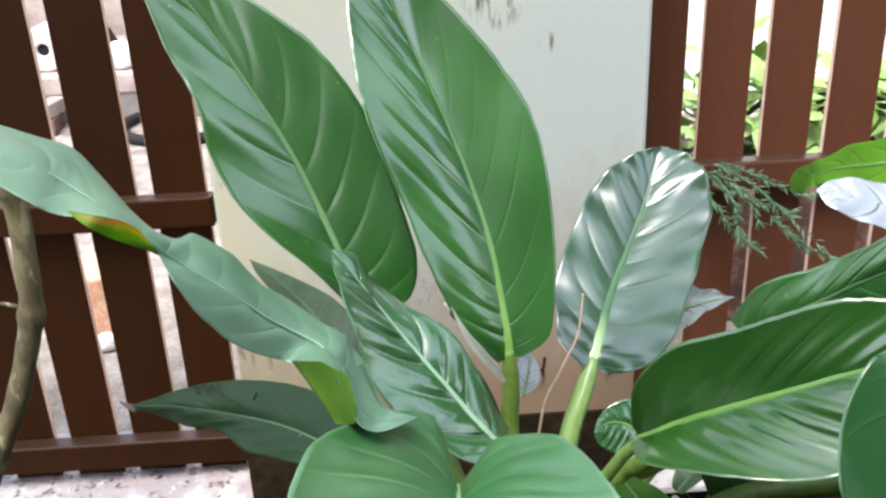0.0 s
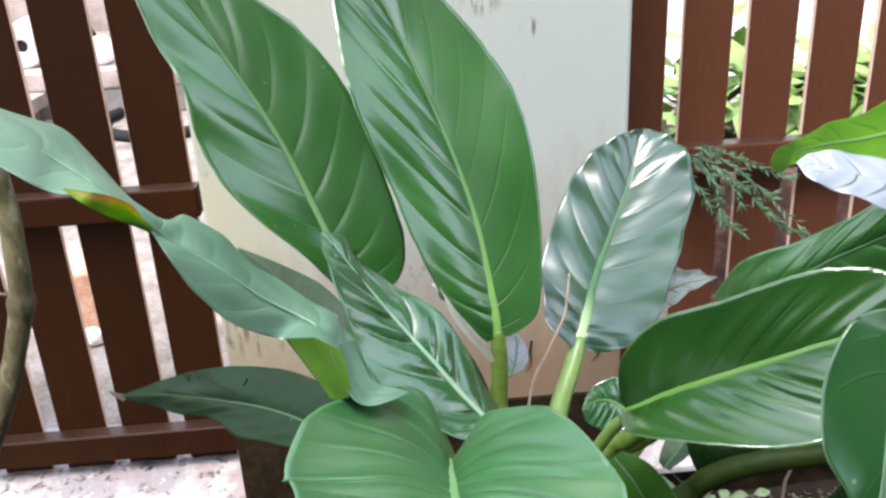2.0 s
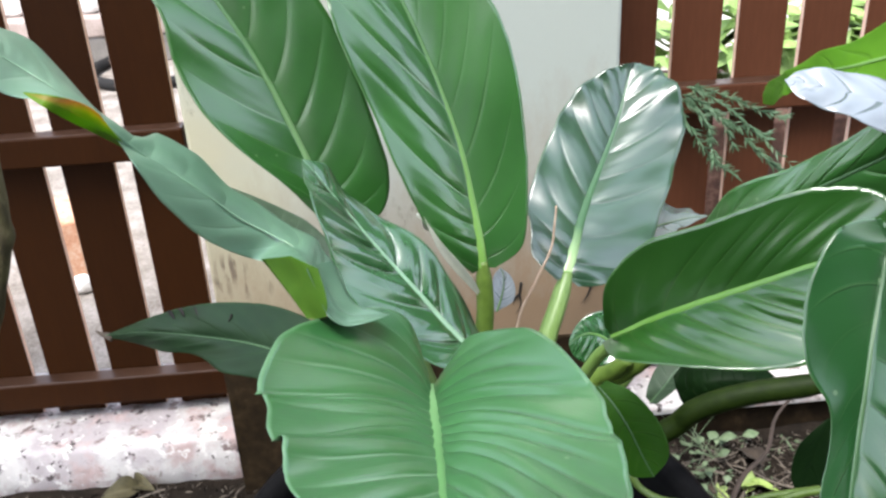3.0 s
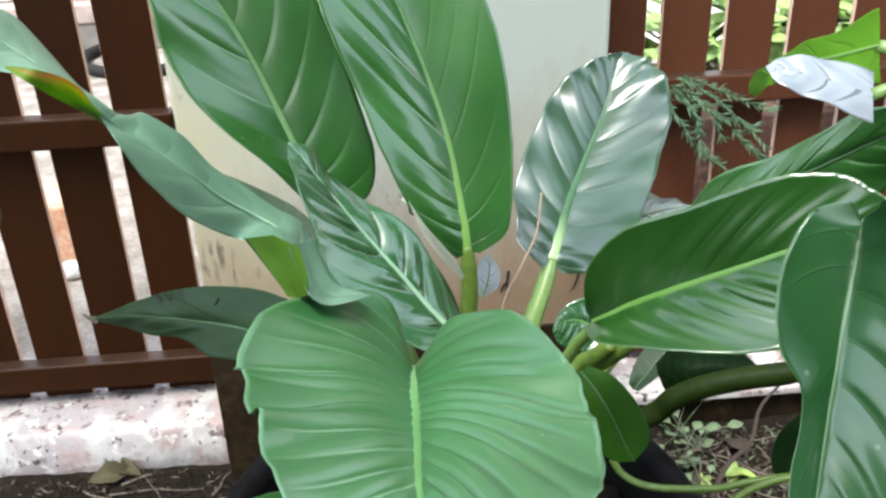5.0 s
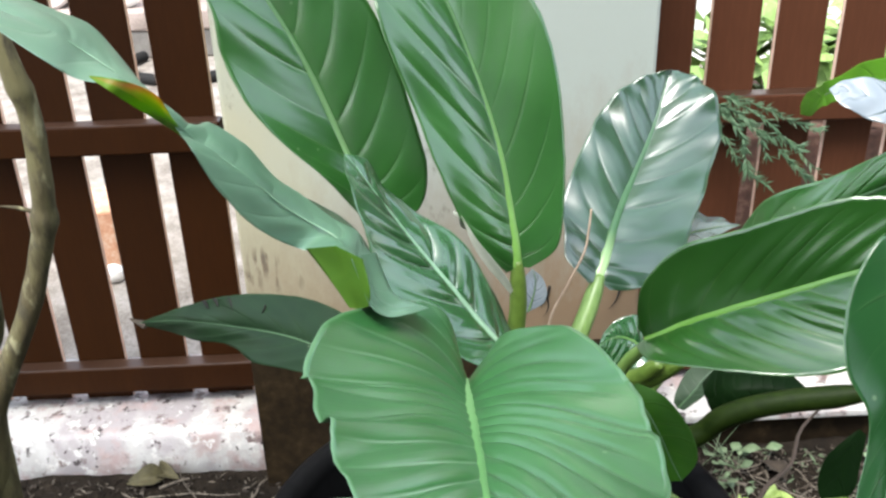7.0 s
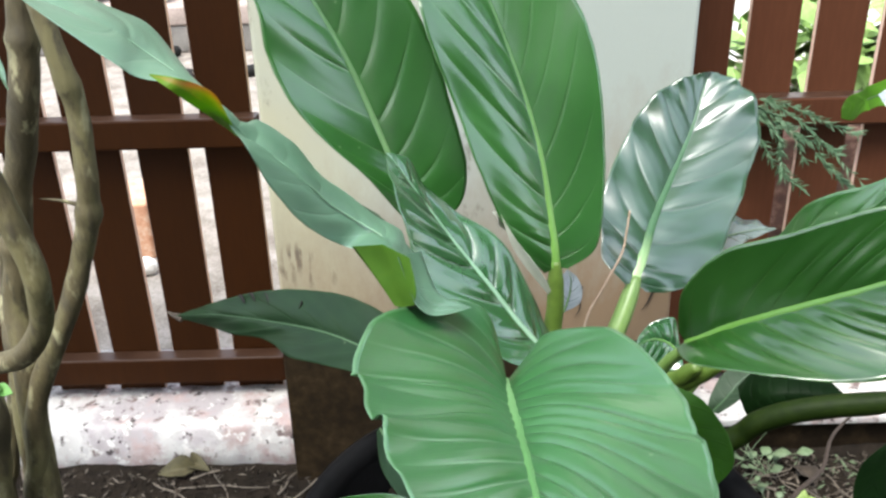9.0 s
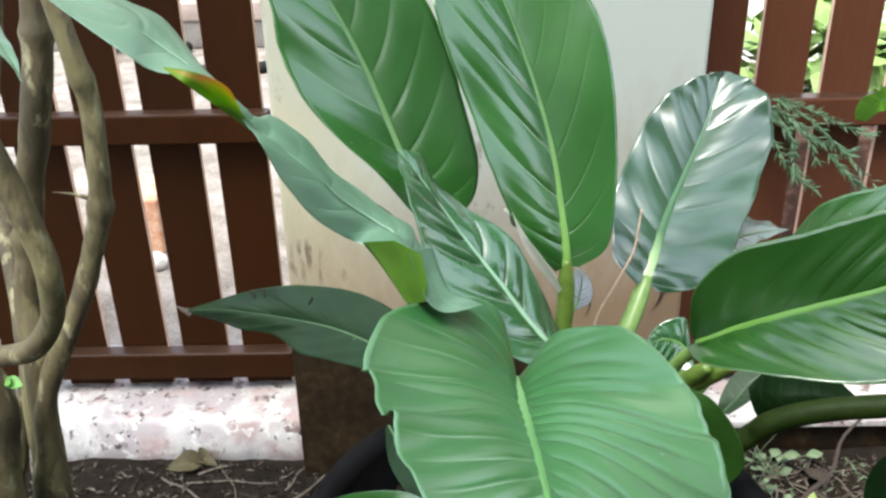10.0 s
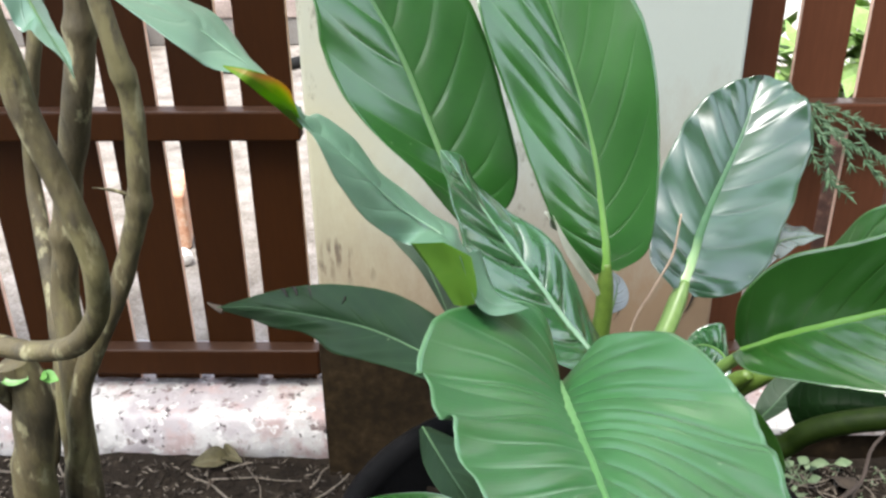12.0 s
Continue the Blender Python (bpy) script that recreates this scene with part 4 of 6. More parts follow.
SHAPES['long_arching'] = dict(
    rib=[(0.002, 0.655, 0.878), (-0.012, 0.645, 0.899), (-0.024, 0.645, 0.914), (-0.035, 0.645, 0.936), (-0.054, 0.665, 0.941), (-0.078, 0.645, 0.968), (-0.094, 0.62, 1.002), (-0.11, 0.605, 1.024), (-0.122, 0.595, 1.039), (-0.127, 0.57, 1.063), (-0.138, 0.55, 1.088), (-0.168, 0.57, 1.102), (-0.184, 0.56, 1.12), (-0.225, 0.55, 1.143), (-0.237, 0.53, 1.163)],
    left=[(0.019, -0.005, -0.002), (0.007, -0.028, -0.006), (0.004, -0.049, 0.012), (0.003, -0.05, 0.017), (-0.014, -0.03, -0.001), (-0.01, -0.06, 0.012), (-0.005, -0.07, 0.021), (0, -0.07, 0.031), (-0.0021, -0.023, 0.0145), (-0.0008, -0.01, 0.0064), (0.0005, -0.008, 0.0017), (0.005, -0.04, -0.002), (0.007, -0.04, -0.006), (0.002, -0.024, 0.009), (0, 0, 0)],
    right=[(-0.008, 0.01, 0.007), (-0.003, 0.065, -0.017), (-0.004, 0.095, -0.026), (0.004, 0.075, -0.025), (0.004, 0.065, -0.023), (0.005, 0.085, -0.027), (-0.001, 0.09, -0.034), (-0.001, 0.095, -0.024), (-0.01, 0.095, -0.02), (-0.018, 0.105, -0.04), (-0.02, 0.09, -0.028), (-0.013, 0.06, 0), (-0.011, 0.055, -0.001), (-0.006, 0.009, 0.011), (0, 0, 0)])
SHAPES['rolled_collar'] = dict(
    rib=[(-0.024, 0.6, 0.951), (-0.019, 0.598, 0.937), (-0.014, 0.594, 0.923), (-0.005, 0.6, 0.91), (0.007, 0.612, 0.901), (0.023, 0.632, 0.888)],
    left=[(-0.004, -0.012, 0.003), (-0.003, -0.014, -0.001), (-0.002, -0.016, -0.001), (-0.001, -0.014, -0.001), (0.002, -0.01, 0), (0, 0, 0)],
    right=[(0.011, 0.028, -0.013), (0.011, 0.03, -0.017), (0.011, 0.028, -0.014), (0.009, 0.024, -0.009), (0.006, 0.016, -0.006), (0, 0, 0)])
SHAPES['curled_lobe'] = dict(
    rib=[(-0.039, 0.6, 0.958), (-0.034, 0.595, 0.944), (-0.03, 0.59, 0.931), (-0.026, 0.588, 0.915)],
    left=[(-0.025, 0.035, -0.018), (-0.018, 0.02, -0.01), (-0.012, 0.01, -0.004), (-0.006, 0.002, 0)],
    right=[(0.019, -0.015, -0.003), (0.017, -0.015, -0.002), (0.014, -0.012, 0.001), (0.008, -0.008, 0.006)])
SHAPES['yellow_margin'] = dict(
    rib=[(-0.1561, 0.53, 1.1003), (-0.142, 0.519, 1.0983), (-0.1335, 0.528, 1.0893), (-0.1281, 0.545, 1.0769), (-0.127, 0.568, 1.0605), (-0.1277, 0.596, 1.0415)],
    left=[(0, 0, -0.0003), (-0.0016, -0.001, -0.0022), (-0.0038, 0.002, -0.0051), (-0.0062, 0.011, -0.0089), (-0.0052, 0.017, -0.01), (-0.0009, 0.004, -0.0029)],
    right=[(0.0004, 0, 0.0006), (0.0023, 0.002, 0.0028), (0.0038, 0.001, 0.0051), (0.0063, -0.012, 0.0099), (0.0047, -0.016, 0.0101), (0.0013, -0.006, 0.004)])
SHAPES['low_back_left'] = dict(
    rib=[(-0.022, 0.86, 0.67), (-0.041, 0.881, 0.668), (-0.067, 0.908, 0.664), (-0.095, 0.937, 0.661), (-0.124, 0.967, 0.656), (-0.155, 0.996, 0.649), (-0.188, 1.025, 0.639), (-0.222, 1.054, 0.628), (-0.259, 1.083, 0.617), (-0.294, 1.113, 0.604), (-0.329, 1.142, 0.59), (-0.365, 1.173, 0.571), (-0.395, 1.2, 0.554)],
    left=[(-0.003, -0.02, -0.011), (-0.026, 0, -0.019), (-0.044, 0.013, -0.025), (-0.058, 0.022, -0.036), (-0.066, 0.029, -0.046), (-0.062, 0.035, -0.042), (-0.058, 0.039, -0.041), (-0.056, 0.04, -0.044), (-0.05, 0.039, -0.042), (-0.042, 0.036, -0.037), (-0.035, 0.032, -0.029), (-0.021, 0.019, -0.015), (0, 0, 0)],
    right=[(0.003, 0.04, -0.001), (0.001, 0.053, 0.013), (-0.009, 0.06, 0.028), (-0.021, 0.062, 0.033), (-0.031, 0.063, 0.029), (-0.041, 0.063, 0.023), (-0.048, 0.061, 0.016), (-0.05, 0.058, 0.007), (-0.047, 0.052, -0.002), (-0.041, 0.044, -0.01), (-0.035, 0.036, -0.015), (-0.021, 0.02, -0.011), (0, 0, 0)])
SHAPES['hidden_back'] = dict(
    rib=[(-0.047, 1.06, 0.622), (-0.077, 1.1, 0.679), (-0.106, 1.14, 0.711), (-0.141, 1.18, 0.729), (-0.17, 1.2, 0.749), (-0.198, 1.22, 0.764)],
    left=[(-0.0083, 0, 0.0124), (-0.0093, -0.01, -0.0032), (-0.0158, -0.02, -0.0068), (-0.0155, -0.03, 0.0095), (-0.0128, -0.02, 0.0093), (0, 0, 0)],
    right=[(0.02, 0.01, 0.021), (0.028, 0.02, 0.021), (0.026, 0.03, 0.006), (0.03, 0.02, -0.004), (0.018, 0.01, -0.004), (0, 0, 0)])
SHAPES['near_right'] = dict(
    rib=[(0.314, 0.5, 0.988), (0.309, 0.491, 0.981), (0.303, 0.481, 0.968), (0.297, 0.471, 0.954), (0.292, 0.462, 0.941), (0.287, 0.452, 0.925), (0.282, 0.443, 0.909), (0.277, 0.433, 0.893), (0.272, 0.423, 0.877), (0.268, 0.414, 0.861), (0.264, 0.404, 0.846), (0.26, 0.394, 0.83), (0.257, 0.385, 0.815)],
    left=[(-0.008, 0, 0.016), (-0.033, -0.003, 0.024), (-0.046, -0.006, 0.016), (-0.046, -0.008, 0.007), (-0.04, -0.01, -0.002), (-0.026, -0.012, -0.004), (-0.022, -0.012, -0.008), (-0.024, -0.013, -0.012), (-0.022, -0.012, -0.014), (-0.017, -0.011, -0.015), (-0.011, -0.009, -0.014), (-0.004, -0.006, -0.01), (0, 0, 0)],
    right=[(-0.025, -0.06, 0.045), (-0.008, -0.058, 0.048), (0.009, -0.056, 0.039), (0.021, -0.054, 0.027), (0.029, -0.051, 0.011), (0.032, -0.048, -0.002), (0.033, -0.045, -0.012), (0.031, -0.041, -0.021), (0.026, -0.037, -0.028), (0.018, -0.033, -0.024), (0.007, -0.028, -0.013), (-0.005, -0.022, 0.003), (-0.009, -0.015, 0.018)])
SHAPES['right_back'] = dict(
    rib=[(0.353, 0.86, 0.809), (0.361, 0.851, 0.82), (0.371, 0.838, 0.834), (0.384, 0.828, 0.847), (0.398, 0.817, 0.861), (0.41, 0.806, 0.875), (0.421, 0.795, 0.89), (0.434, 0.784, 0.903), (0.448, 0.773, 0.917), (0.46, 0.762, 0.93), (0.471, 0.752, 0.942), (0.483, 0.739, 0.955), (0.492, 0.73, 0.964)],
    left=[(-0.009, 0.02, 0.007), (-0.004, 0.01, 0.038), (0.006, 0.004, 0.047), (0.015, -0.003, 0.049), (0.02, -0.008, 0.054), (0.023, -0.013, 0.058), (0.024, -0.016, 0.06), (0.019, -0.017, 0.057), (0.014, -0.017, 0.05), (0.014, -0.017, 0.038), (0.013, -0.015, 0.023), (0.007, -0.008, 0.01), (0, 0, 0)],
    right=[(-0.004, -0.03, -0.004), (0.003, -0.032, -0.01), (0.013, -0.032, -0.014), (0.024, -0.033, -0.014), (0.031, -0.032, -0.016), (0.038, -0.031, -0.018), (0.042, -0.03, -0.019), (0.041, -0.027, -0.019), (0.036, -0.024, -0.016), (0.029, -0.02, -0.009), (0.02, -0.016, 0.002), (0.009, -0.008, 0.004), (0, 0, 0)])
SHAPES['curled_young'] = dict(
    rib=[(0.271, 0.92, 0.649), (0.257, 0.92, 0.665), (0.241, 0.92, 0.672), (0.228, 0.92, 0.669), (0.217, 0.92, 0.66)],
    left=[(-0.001, -0.02, -0.006), (-0.01, -0.014, -0.028), (-0.009, -0.009, -0.032), (-0.006, -0.004, -0.023), (0, 0, 0)],
    right=[(0.002, 0.02, 0.014), (0.006, 0.014, 0.026), (-0.003, 0.009, 0.017), (-0.005, 0.004, 0.007), (0, 0, 0)])
SHAPES['small_under'] = dict(
    rib=[(0.21, 0.75, 0.722), (0.225, 0.742, 0.703), (0.239, 0.735, 0.678), (0.25, 0.728, 0.653), (0.26, 0.72, 0.633)],
    left=[(-0.011, -0.01, 0.008), (-0.022, -0.008, -0.007), (-0.024, -0.006, -0.021), (-0.011, -0.004, -0.02), (0, 0, 0)],
    right=[(0.01, 0.01, -0.001), (0.02, 0.006, 0.009), (0.03, 0.003, 0.002), (0.026, 0, -0.002), (0, 0, 0)])
SHAPES['dark_under'] = dict(
    rib=[(0.338, 0.89, 0.601), (0.357, 0.87, 0.627), (0.386, 0.86, 0.636), (0.406, 0.85, 0.64), (0.431, 0.83, 0.646)],
    left=[(-0.004, 0.01, 0.017), (0.002, 0.04, 0.01), (0.004, 0.04, 0.011), (0.007, 0.04, 0.007), (0, 0, 0)],
    right=[(0.008, -0.01, -0.016), (0.009, -0.01, -0.027), (0.009, -0.01, -0.025), (0.005, -0.01, -0.016), (0, 0, 0)])
SHAPES['grey_under'] = dict(
    rib=[(0.319, 0.93, 0.561), (0.334, 0.93, 0.581), (0.353, 0.94, 0.599), (0.38, 0.95, 0.615)],
    left=[(-0.006, 0, 0.009), (-0.015, 0.01, 0.001), (-0.016, 0.01, 0.007), (-0.004, 0, 0.008)],
    right=[(0.004, -0.01, 0.004), (0.006, -0.02, 0.009), (0.012, -0.02, 0.009), (0.009, -0.01, -0.002)])
SHAPES['shade_leaf'] = dict(
    rib=[(0.507, 0.86, 0.573), (0.492, 0.85, 0.545), (0.479, 0.84, 0.514), (0.469, 0.83, 0.488)],
    left=[(-0.007, 0, -0.005), (-0.024, -0.001, -0.001), (-0.02, -0.002, -0.003), (0, 0, 0)],
    right=[(0.009, 0, -0.009), (0.018, -0.001, -0.014), (0.022, -0.002, -0.014), (0, 0, 0)])
SHAPES['behind_tilted'] = dict(
    rib=[(0.295, 1.05, 0.71), (0.345, 1.103, 0.701), (0.391, 1.155, 0.685), (0.444, 1.208, 0.666), (0.495, 1.26, 0.642)],
    left=[(0.004, 0.05, -0.001), (0.012, 0.085, -0.005), (0.025, 0.084, -0.008), (0.025, 0.064, -0.018), (0, 0, 0)],
    right=[(-0.005, -0.05, 0.003), (-0.014, -0.066, 0), (-0.009, -0.051, 0.006), (-0.003, -0.02, 0), (0, 0, 0)])
SHAPES['pale_small'] = dict(
    rib=[(0.142, 0.97, 0.68), (0.149, 0.99, 0.683), (0.155, 1.01, 0.687), (0.158, 1.03, 0.692), (0.158, 1.06, 0.69)],
    left=[(-0.002, 0, 0), (-0.009, 0.003, 0.001), (-0.013, 0.004, 0.002), (-0.011, 0.005, 0.001), (0, 0, 0)],
    right=[(0.003, 0, 0.002), (0.014, -0.003, -0.001), (0.014, -0.005, 0.002), (0.009, 0.006, -0.001), (0, 0, 0)])
SHAPES['dark_sliver'] = dict(
    rib=[(0.106, 0.86, 0.716), (0.094, 0.865, 0.741), (0.083, 0.87, 0.766), (0.073, 0.875, 0.787), (0.061, 0.88, 0.808)],
    left=[(-0.012, 0, 0.001), (-0.013, 0.001, 0.004), (-0.012, 0.001, 0.001), (-0.009, 0.001, 0.002), (0, 0, 0)],
    right=[(0.0044, 0.0055, 0), (0.0077, 0.0044, 0.0028), (0.0077, 0.0028, 0.0022), (0.0044, 0.0017, 0.0022), (0, 0, 0)])
SHAPES['pale_sheath'] = dict(
    rib=[(0.1133, 0.87, 0.7611), (0.1029, 0.866, 0.7802), (0.0881, 0.862, 0.8036), (0.0733, 0.86, 0.8279), (0.0599, 0.858, 0.8601)],
    left=[(-0.0008, 0.002, -0.0031), (-0.0026, 0.002, -0.0037), (-0.0032, 0.002, -0.0042), (-0.0021, 0.002, -0.0035), (0, 0, 0)],
    right=[(0.0008, -0.002, 0.0031), (0.0029, -0.004, 0.0054), (0.0035, -0.004, 0.0058), (0.0025, -0.003, 0.0039), (0, 0, 0)])
SHAPES['lime_back'] = dict(
    rib=[(0.514, 0.87, 0.986), (0.494, 0.91, 0.965), (0.486, 0.96, 0.945), (0.484, 1.02, 0.918), (0.497, 1.09, 0.885), (0.51, 1.15, 0.86)],
    left=[(-0.002, -0.016, -0.033), (-0.006, -0.024, -0.017), (-0.008, -0.025, -0.011), (-0.009, -0.025, -0.004), (-0.007, -0.018, -0.011), (-0.002, -0.009, -0.008)],
    right=[(0.008, 0.023, 0.029), (0.009, 0.024, 0.02), (0.008, 0.025, 0.013), (0.003, 0.017, 0.009), (0.006, 0.018, 0.009), (0.005, 0.009, 0.008)])
SHAPES['silvery_back'] = dict(
    rib=[(0.403, 0.67, 1.008), (0.374, 0.675, 1.017), (0.351, 0.68, 1.023), (0.336, 0.685, 1.026), (0.327, 0.69, 1.027)],
    left=[(-0.003, -0.012, -0.019), (-0.005, -0.015, -0.013), (-0.005, -0.012, -0.011), (-0.004, -0.009, -0.007), (0, 0, 0)],
    right=[(0.008, 0.018, 0.012), (0.005, 0.015, 0.012), (0.003, 0.012, 0.011), (0.003, 0.009, 0.006), (0, 0, 0)])
SHAPES['tree_leaf'] = dict(
    rib=[(-0.349, 0.7, 1.137), (-0.344, 0.696, 1.129), (-0.337, 0.69, 1.118), (-0.331, 0.685, 1.108), (-0.325, 0.68, 1.1), (-0.321, 0.675, 1.096), (-0.317, 0.67, 1.093), (-0.313, 0.665, 1.089), (-0.308, 0.66, 1.085), (-0.303, 0.655, 1.08), (-0.297, 0.65, 1.074), (-0.292, 0.644, 1.067), (-0.288, 0.64, 1.062)],
    left=[(-0.007, -0.03, -0.006), (-0.003, -0.028, -0.009), (0, -0.026, -0.011), (-0.001, -0.023, -0.014), (-0.001, -0.021, -0.011), (0, -0.019, -0.005), (0, -0.016, -0.002), (-0.001, -0.014, 0), (0, -0.012, -0.001), (0.003, -0.009, -0.002), (0.003, -0.006, -0.003), (0.002, -0.003, -0.002), (0, 0, 0)],
    right=[(0, 0.04, -0.01), (-0.001, 0.036, -0.011), (-0.003, 0.031, -0.01), (-0.002, 0.027, -0.008), (-0.001, 0.023, -0.006), (0, 0.019, -0.005), (0.002, 0.015, -0.006), (0.003, 0.012, -0.005), (0.005, 0.008, -0.004), (0.005, 0.005, -0.003), (0.004, 0.002, -0.002), (0.002, 0, -0.002), (0, 0, 0)])
SHAPES['pot_leaf'] = dict(
    rib=[(-0.073, 0.86, 0.602), (-0.055, 0.813, 0.605), (-0.036, 0.767, 0.607), (-0.016, 0.72, 0.609)],
    left=[(-0.004, 0, -0.004), (-0.014, -0.013, -0.006), (-0.009, -0.022, -0.004), (0, -0.02, 0.018)],
    right=[(0.007, 0, 0), (0.033, -0.006, 0.011), (0.031, -0.008, 0), (0, 0, 0)])
SHAPES['pot_leaf_low'] = dict(
    rib=[(-0.005, 0.7, 0.596), (-0.044, 0.733, 0.597), (-0.086, 0.767, 0.577), (-0.137, 0.8, 0.55)],
    left=[(-0.005, -0.01, -0.012), (-0.01, -0.002, -0.014), (-0.01, 0.003, -0.015), (0, 0, 0)],
    right=[(0.005, 0.01, 0.012), (-0.003, 0.01, 0.012), (-0.011, 0.008, 0.005), (0, 0, 0)])

STEMS = {}
STEMS['hook'] = [(-0.333, 0.62, 1.133), (-0.327, 0.63, 1.082), (-0.323, 0.63, 1.043), (-0.313, 0.63, 1.006), (-0.304, 0.63, 0.97), (-0.297, 0.63, 0.936), (-0.298, 0.633, 0.909), (-0.312, 0.65, 0.869), (-0.343, 0.665, 0.832), (-0.386, 0.68, 0.817), (-0.419, 0.69, 0.816), (-0.459, 0.71, 0.811)]
STEMS['upright_back'] = [(-0.405, 0.96, 1.071), (-0.415, 0.96, 1.015), (-0.427, 0.96, 0.962), (-0.445, 0.97, 0.91), (-0.468, 0.98, 0.847), (-0.484, 0.98, 0.776), (-0.501, 0.98, 0.702), (-0.501, 0.97, 0.645)]
STEMS['upright_front'] = [(-0.383, 0.93, 1.087), (-0.377, 0.93, 1.044), (-0.37, 0.93, 1), (-0.367, 0.94, 0.95), (-0.371, 0.94, 0.889), (-0.379, 0.945, 0.838), (-0.398, 0.95, 0.784), (-0.428, 0.95, 0.712), (-0.467, 0.95, 0.642), (-0.495, 0.95, 0.577), (-0.511, 0.95, 0.499), (-0.531, 0.95, 0.397)]
STEMS['stump'] = [(-0.536, 0.9, 0.659), (-0.526, 0.9, 0.613), (-0.536, 0.9, 0.547), (-0.553, 0.9, 0.442)]
STEMS['thin'] = [(-0.534, 1, 0.593), (-0.557, 1, 0.523), (-0.574, 1, 0.449), (-0.593, 1, 0.371)]
STEMS['far'] = [(-0.513, 1.1, 1.058), (-0.528, 1.1, 0.982), (-0.556, 1.1, 0.886), (-0.571, 1.1, 0.789), (-0.55, 1.05, 0.703), (-0.531, 1, 0.626)]

plant = empty("philodendron_plant", (0.095, 0.80, 0.47), "large philodendron with broad glossy green leaves, growing in a black pot", "plant")


def leaf(owner, shape, material, label="", rib_r=0.0038, rib_paint=RIB, taper=0.85, **k):
    d = SHAPES[shape]
    bm = blade_bm(d["rib"], d["left"], d["right"], **k)
    inv = Matrix.Translation(-owner.location)
    bm.transform(inv)
    ob = part("leaf", bm, material, owner, label)
    if rib_r:
        bm = rib_bm(d["rib"], d["left"], d["right"], rib_r, taper)
        bm.transform(inv)
        part("midrib", bm, rib_paint, ob, smooth=True)
    return ob


leaf(plant, "tall_left", LEAF, "broad upright green leaf", 0.0050, RIB_PALE, 1.5, n=300, m=16, ridges=12, ripple=0.0008, crease=0.0007, wave=0.0012, waves=6, cup=(0.0, 0.02), seed=0.2, quilt=(0.0013, 0.0006), skew=0.75, pleat=0.05)
leaf(plant, "tall_mid", LEAF, "broad upright green leaf with a light midrib", 0.0056, RIB, 1.5, n=320, m=20, ridges=11, ripple=0.0010, crease=0.0010, right_more=-0.5, wave=0.001, waves=5, cup=(0.08, 0.01), seed=0.6, quilt=(0.0030, 0.0), skew=0.7, pleat=0.07, creases=(1.0, 0.3))
leaf(plant, "tilted_back", LEAF_GLOSS, "glossy bluish-green leaf reflecting the sky", 0.0072, RIB_STRONG, 1.3, n=320, m=18, ridges=10, ripple=0.0020, crease=0.0014, wave=0.004, waves=7, cup=0.05, seed=0.1, quilt=(0.0032, 0.0030), skew=0.75, pleat=0.05)
leaf(plant, "narrow_front", LEAF_SILVER, "narrow corrugated green leaf", 0.0036, RIB_WAX, 1.2, n=300, m=16, ridges=8, ripple=0.0020, crease=0.0012, wave=0.001, waves=5, cup=0.04, seed=0.4, quilt=(0.0058, 0.0046), skew=0.75, pleat=0.07)
leaf(plant, "right_broad", LEAF_MATT, "broad green leaf held out sideways", 0.0043, RIB_YELLOW, n=300, m=16, ridges=12, crease=0.0010, ripple=0.0014, right_more=3.0, wave=0.0006, waves=4, cup=(0.02, 0.06), seed=0.9, quilt=(0.0003, 0.0019), skew=1.4, pleat=0.08, creases=(0.15, 1.0))
leaf(plant, "heart_front", LEAF_PALE, "large heart-shaped light green leaf with a notched margin", 0.0058, RIB_LIGHT, n=420, m=30, ridges=17, ripple=0.0010, crease=0.0016, sharp=1.3, bends=(-0.7, 0.9), lobes=(3.4, 0.6), curl=0.006, creases=(0.8, 1.6), wave=0.002, waves=7, cup=0.05, seed=0.3, quilt=(0.0036, 0.0054), skew=0.8, pleat=0.03)
arching = leaf(plant, "long_arching", LEAF_SHEEN, "long arching pale leaf with a yellowed margin", 0.0013, RIB_WAX, n=300, ridges=14, ripple=0.0004, crease=0.0004, wave=0.001, waves=6, cup=0.03, seed=0.7, quilt=(0.0009, 0.0009), pleat=0.12)
for key, mat, text in (("rolled_collar", LEAF_SHEEN, "rolled wavy base of the leaf"), ("curled_lobe", UNDERSIDE, "curled lobe showing its yellow-green underside"), ("yellow_margin", YELLOWED, "yellow and orange withered margin")):
    d = SHAPES[key]
    bm = blade_bm(d["rib"], d["left"], d["right"], n=24, m=8, ridges=3, ripple=0.0, crease=0.0, cup=-0.12 if key == "rolled_collar" else 0.0, seed=0.4)
    bm.transform(Matrix.Translation(-plant.location))
    part("margin", bm, mat, arching, text)
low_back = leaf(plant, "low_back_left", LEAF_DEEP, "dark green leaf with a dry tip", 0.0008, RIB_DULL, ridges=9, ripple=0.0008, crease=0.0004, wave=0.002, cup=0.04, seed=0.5)
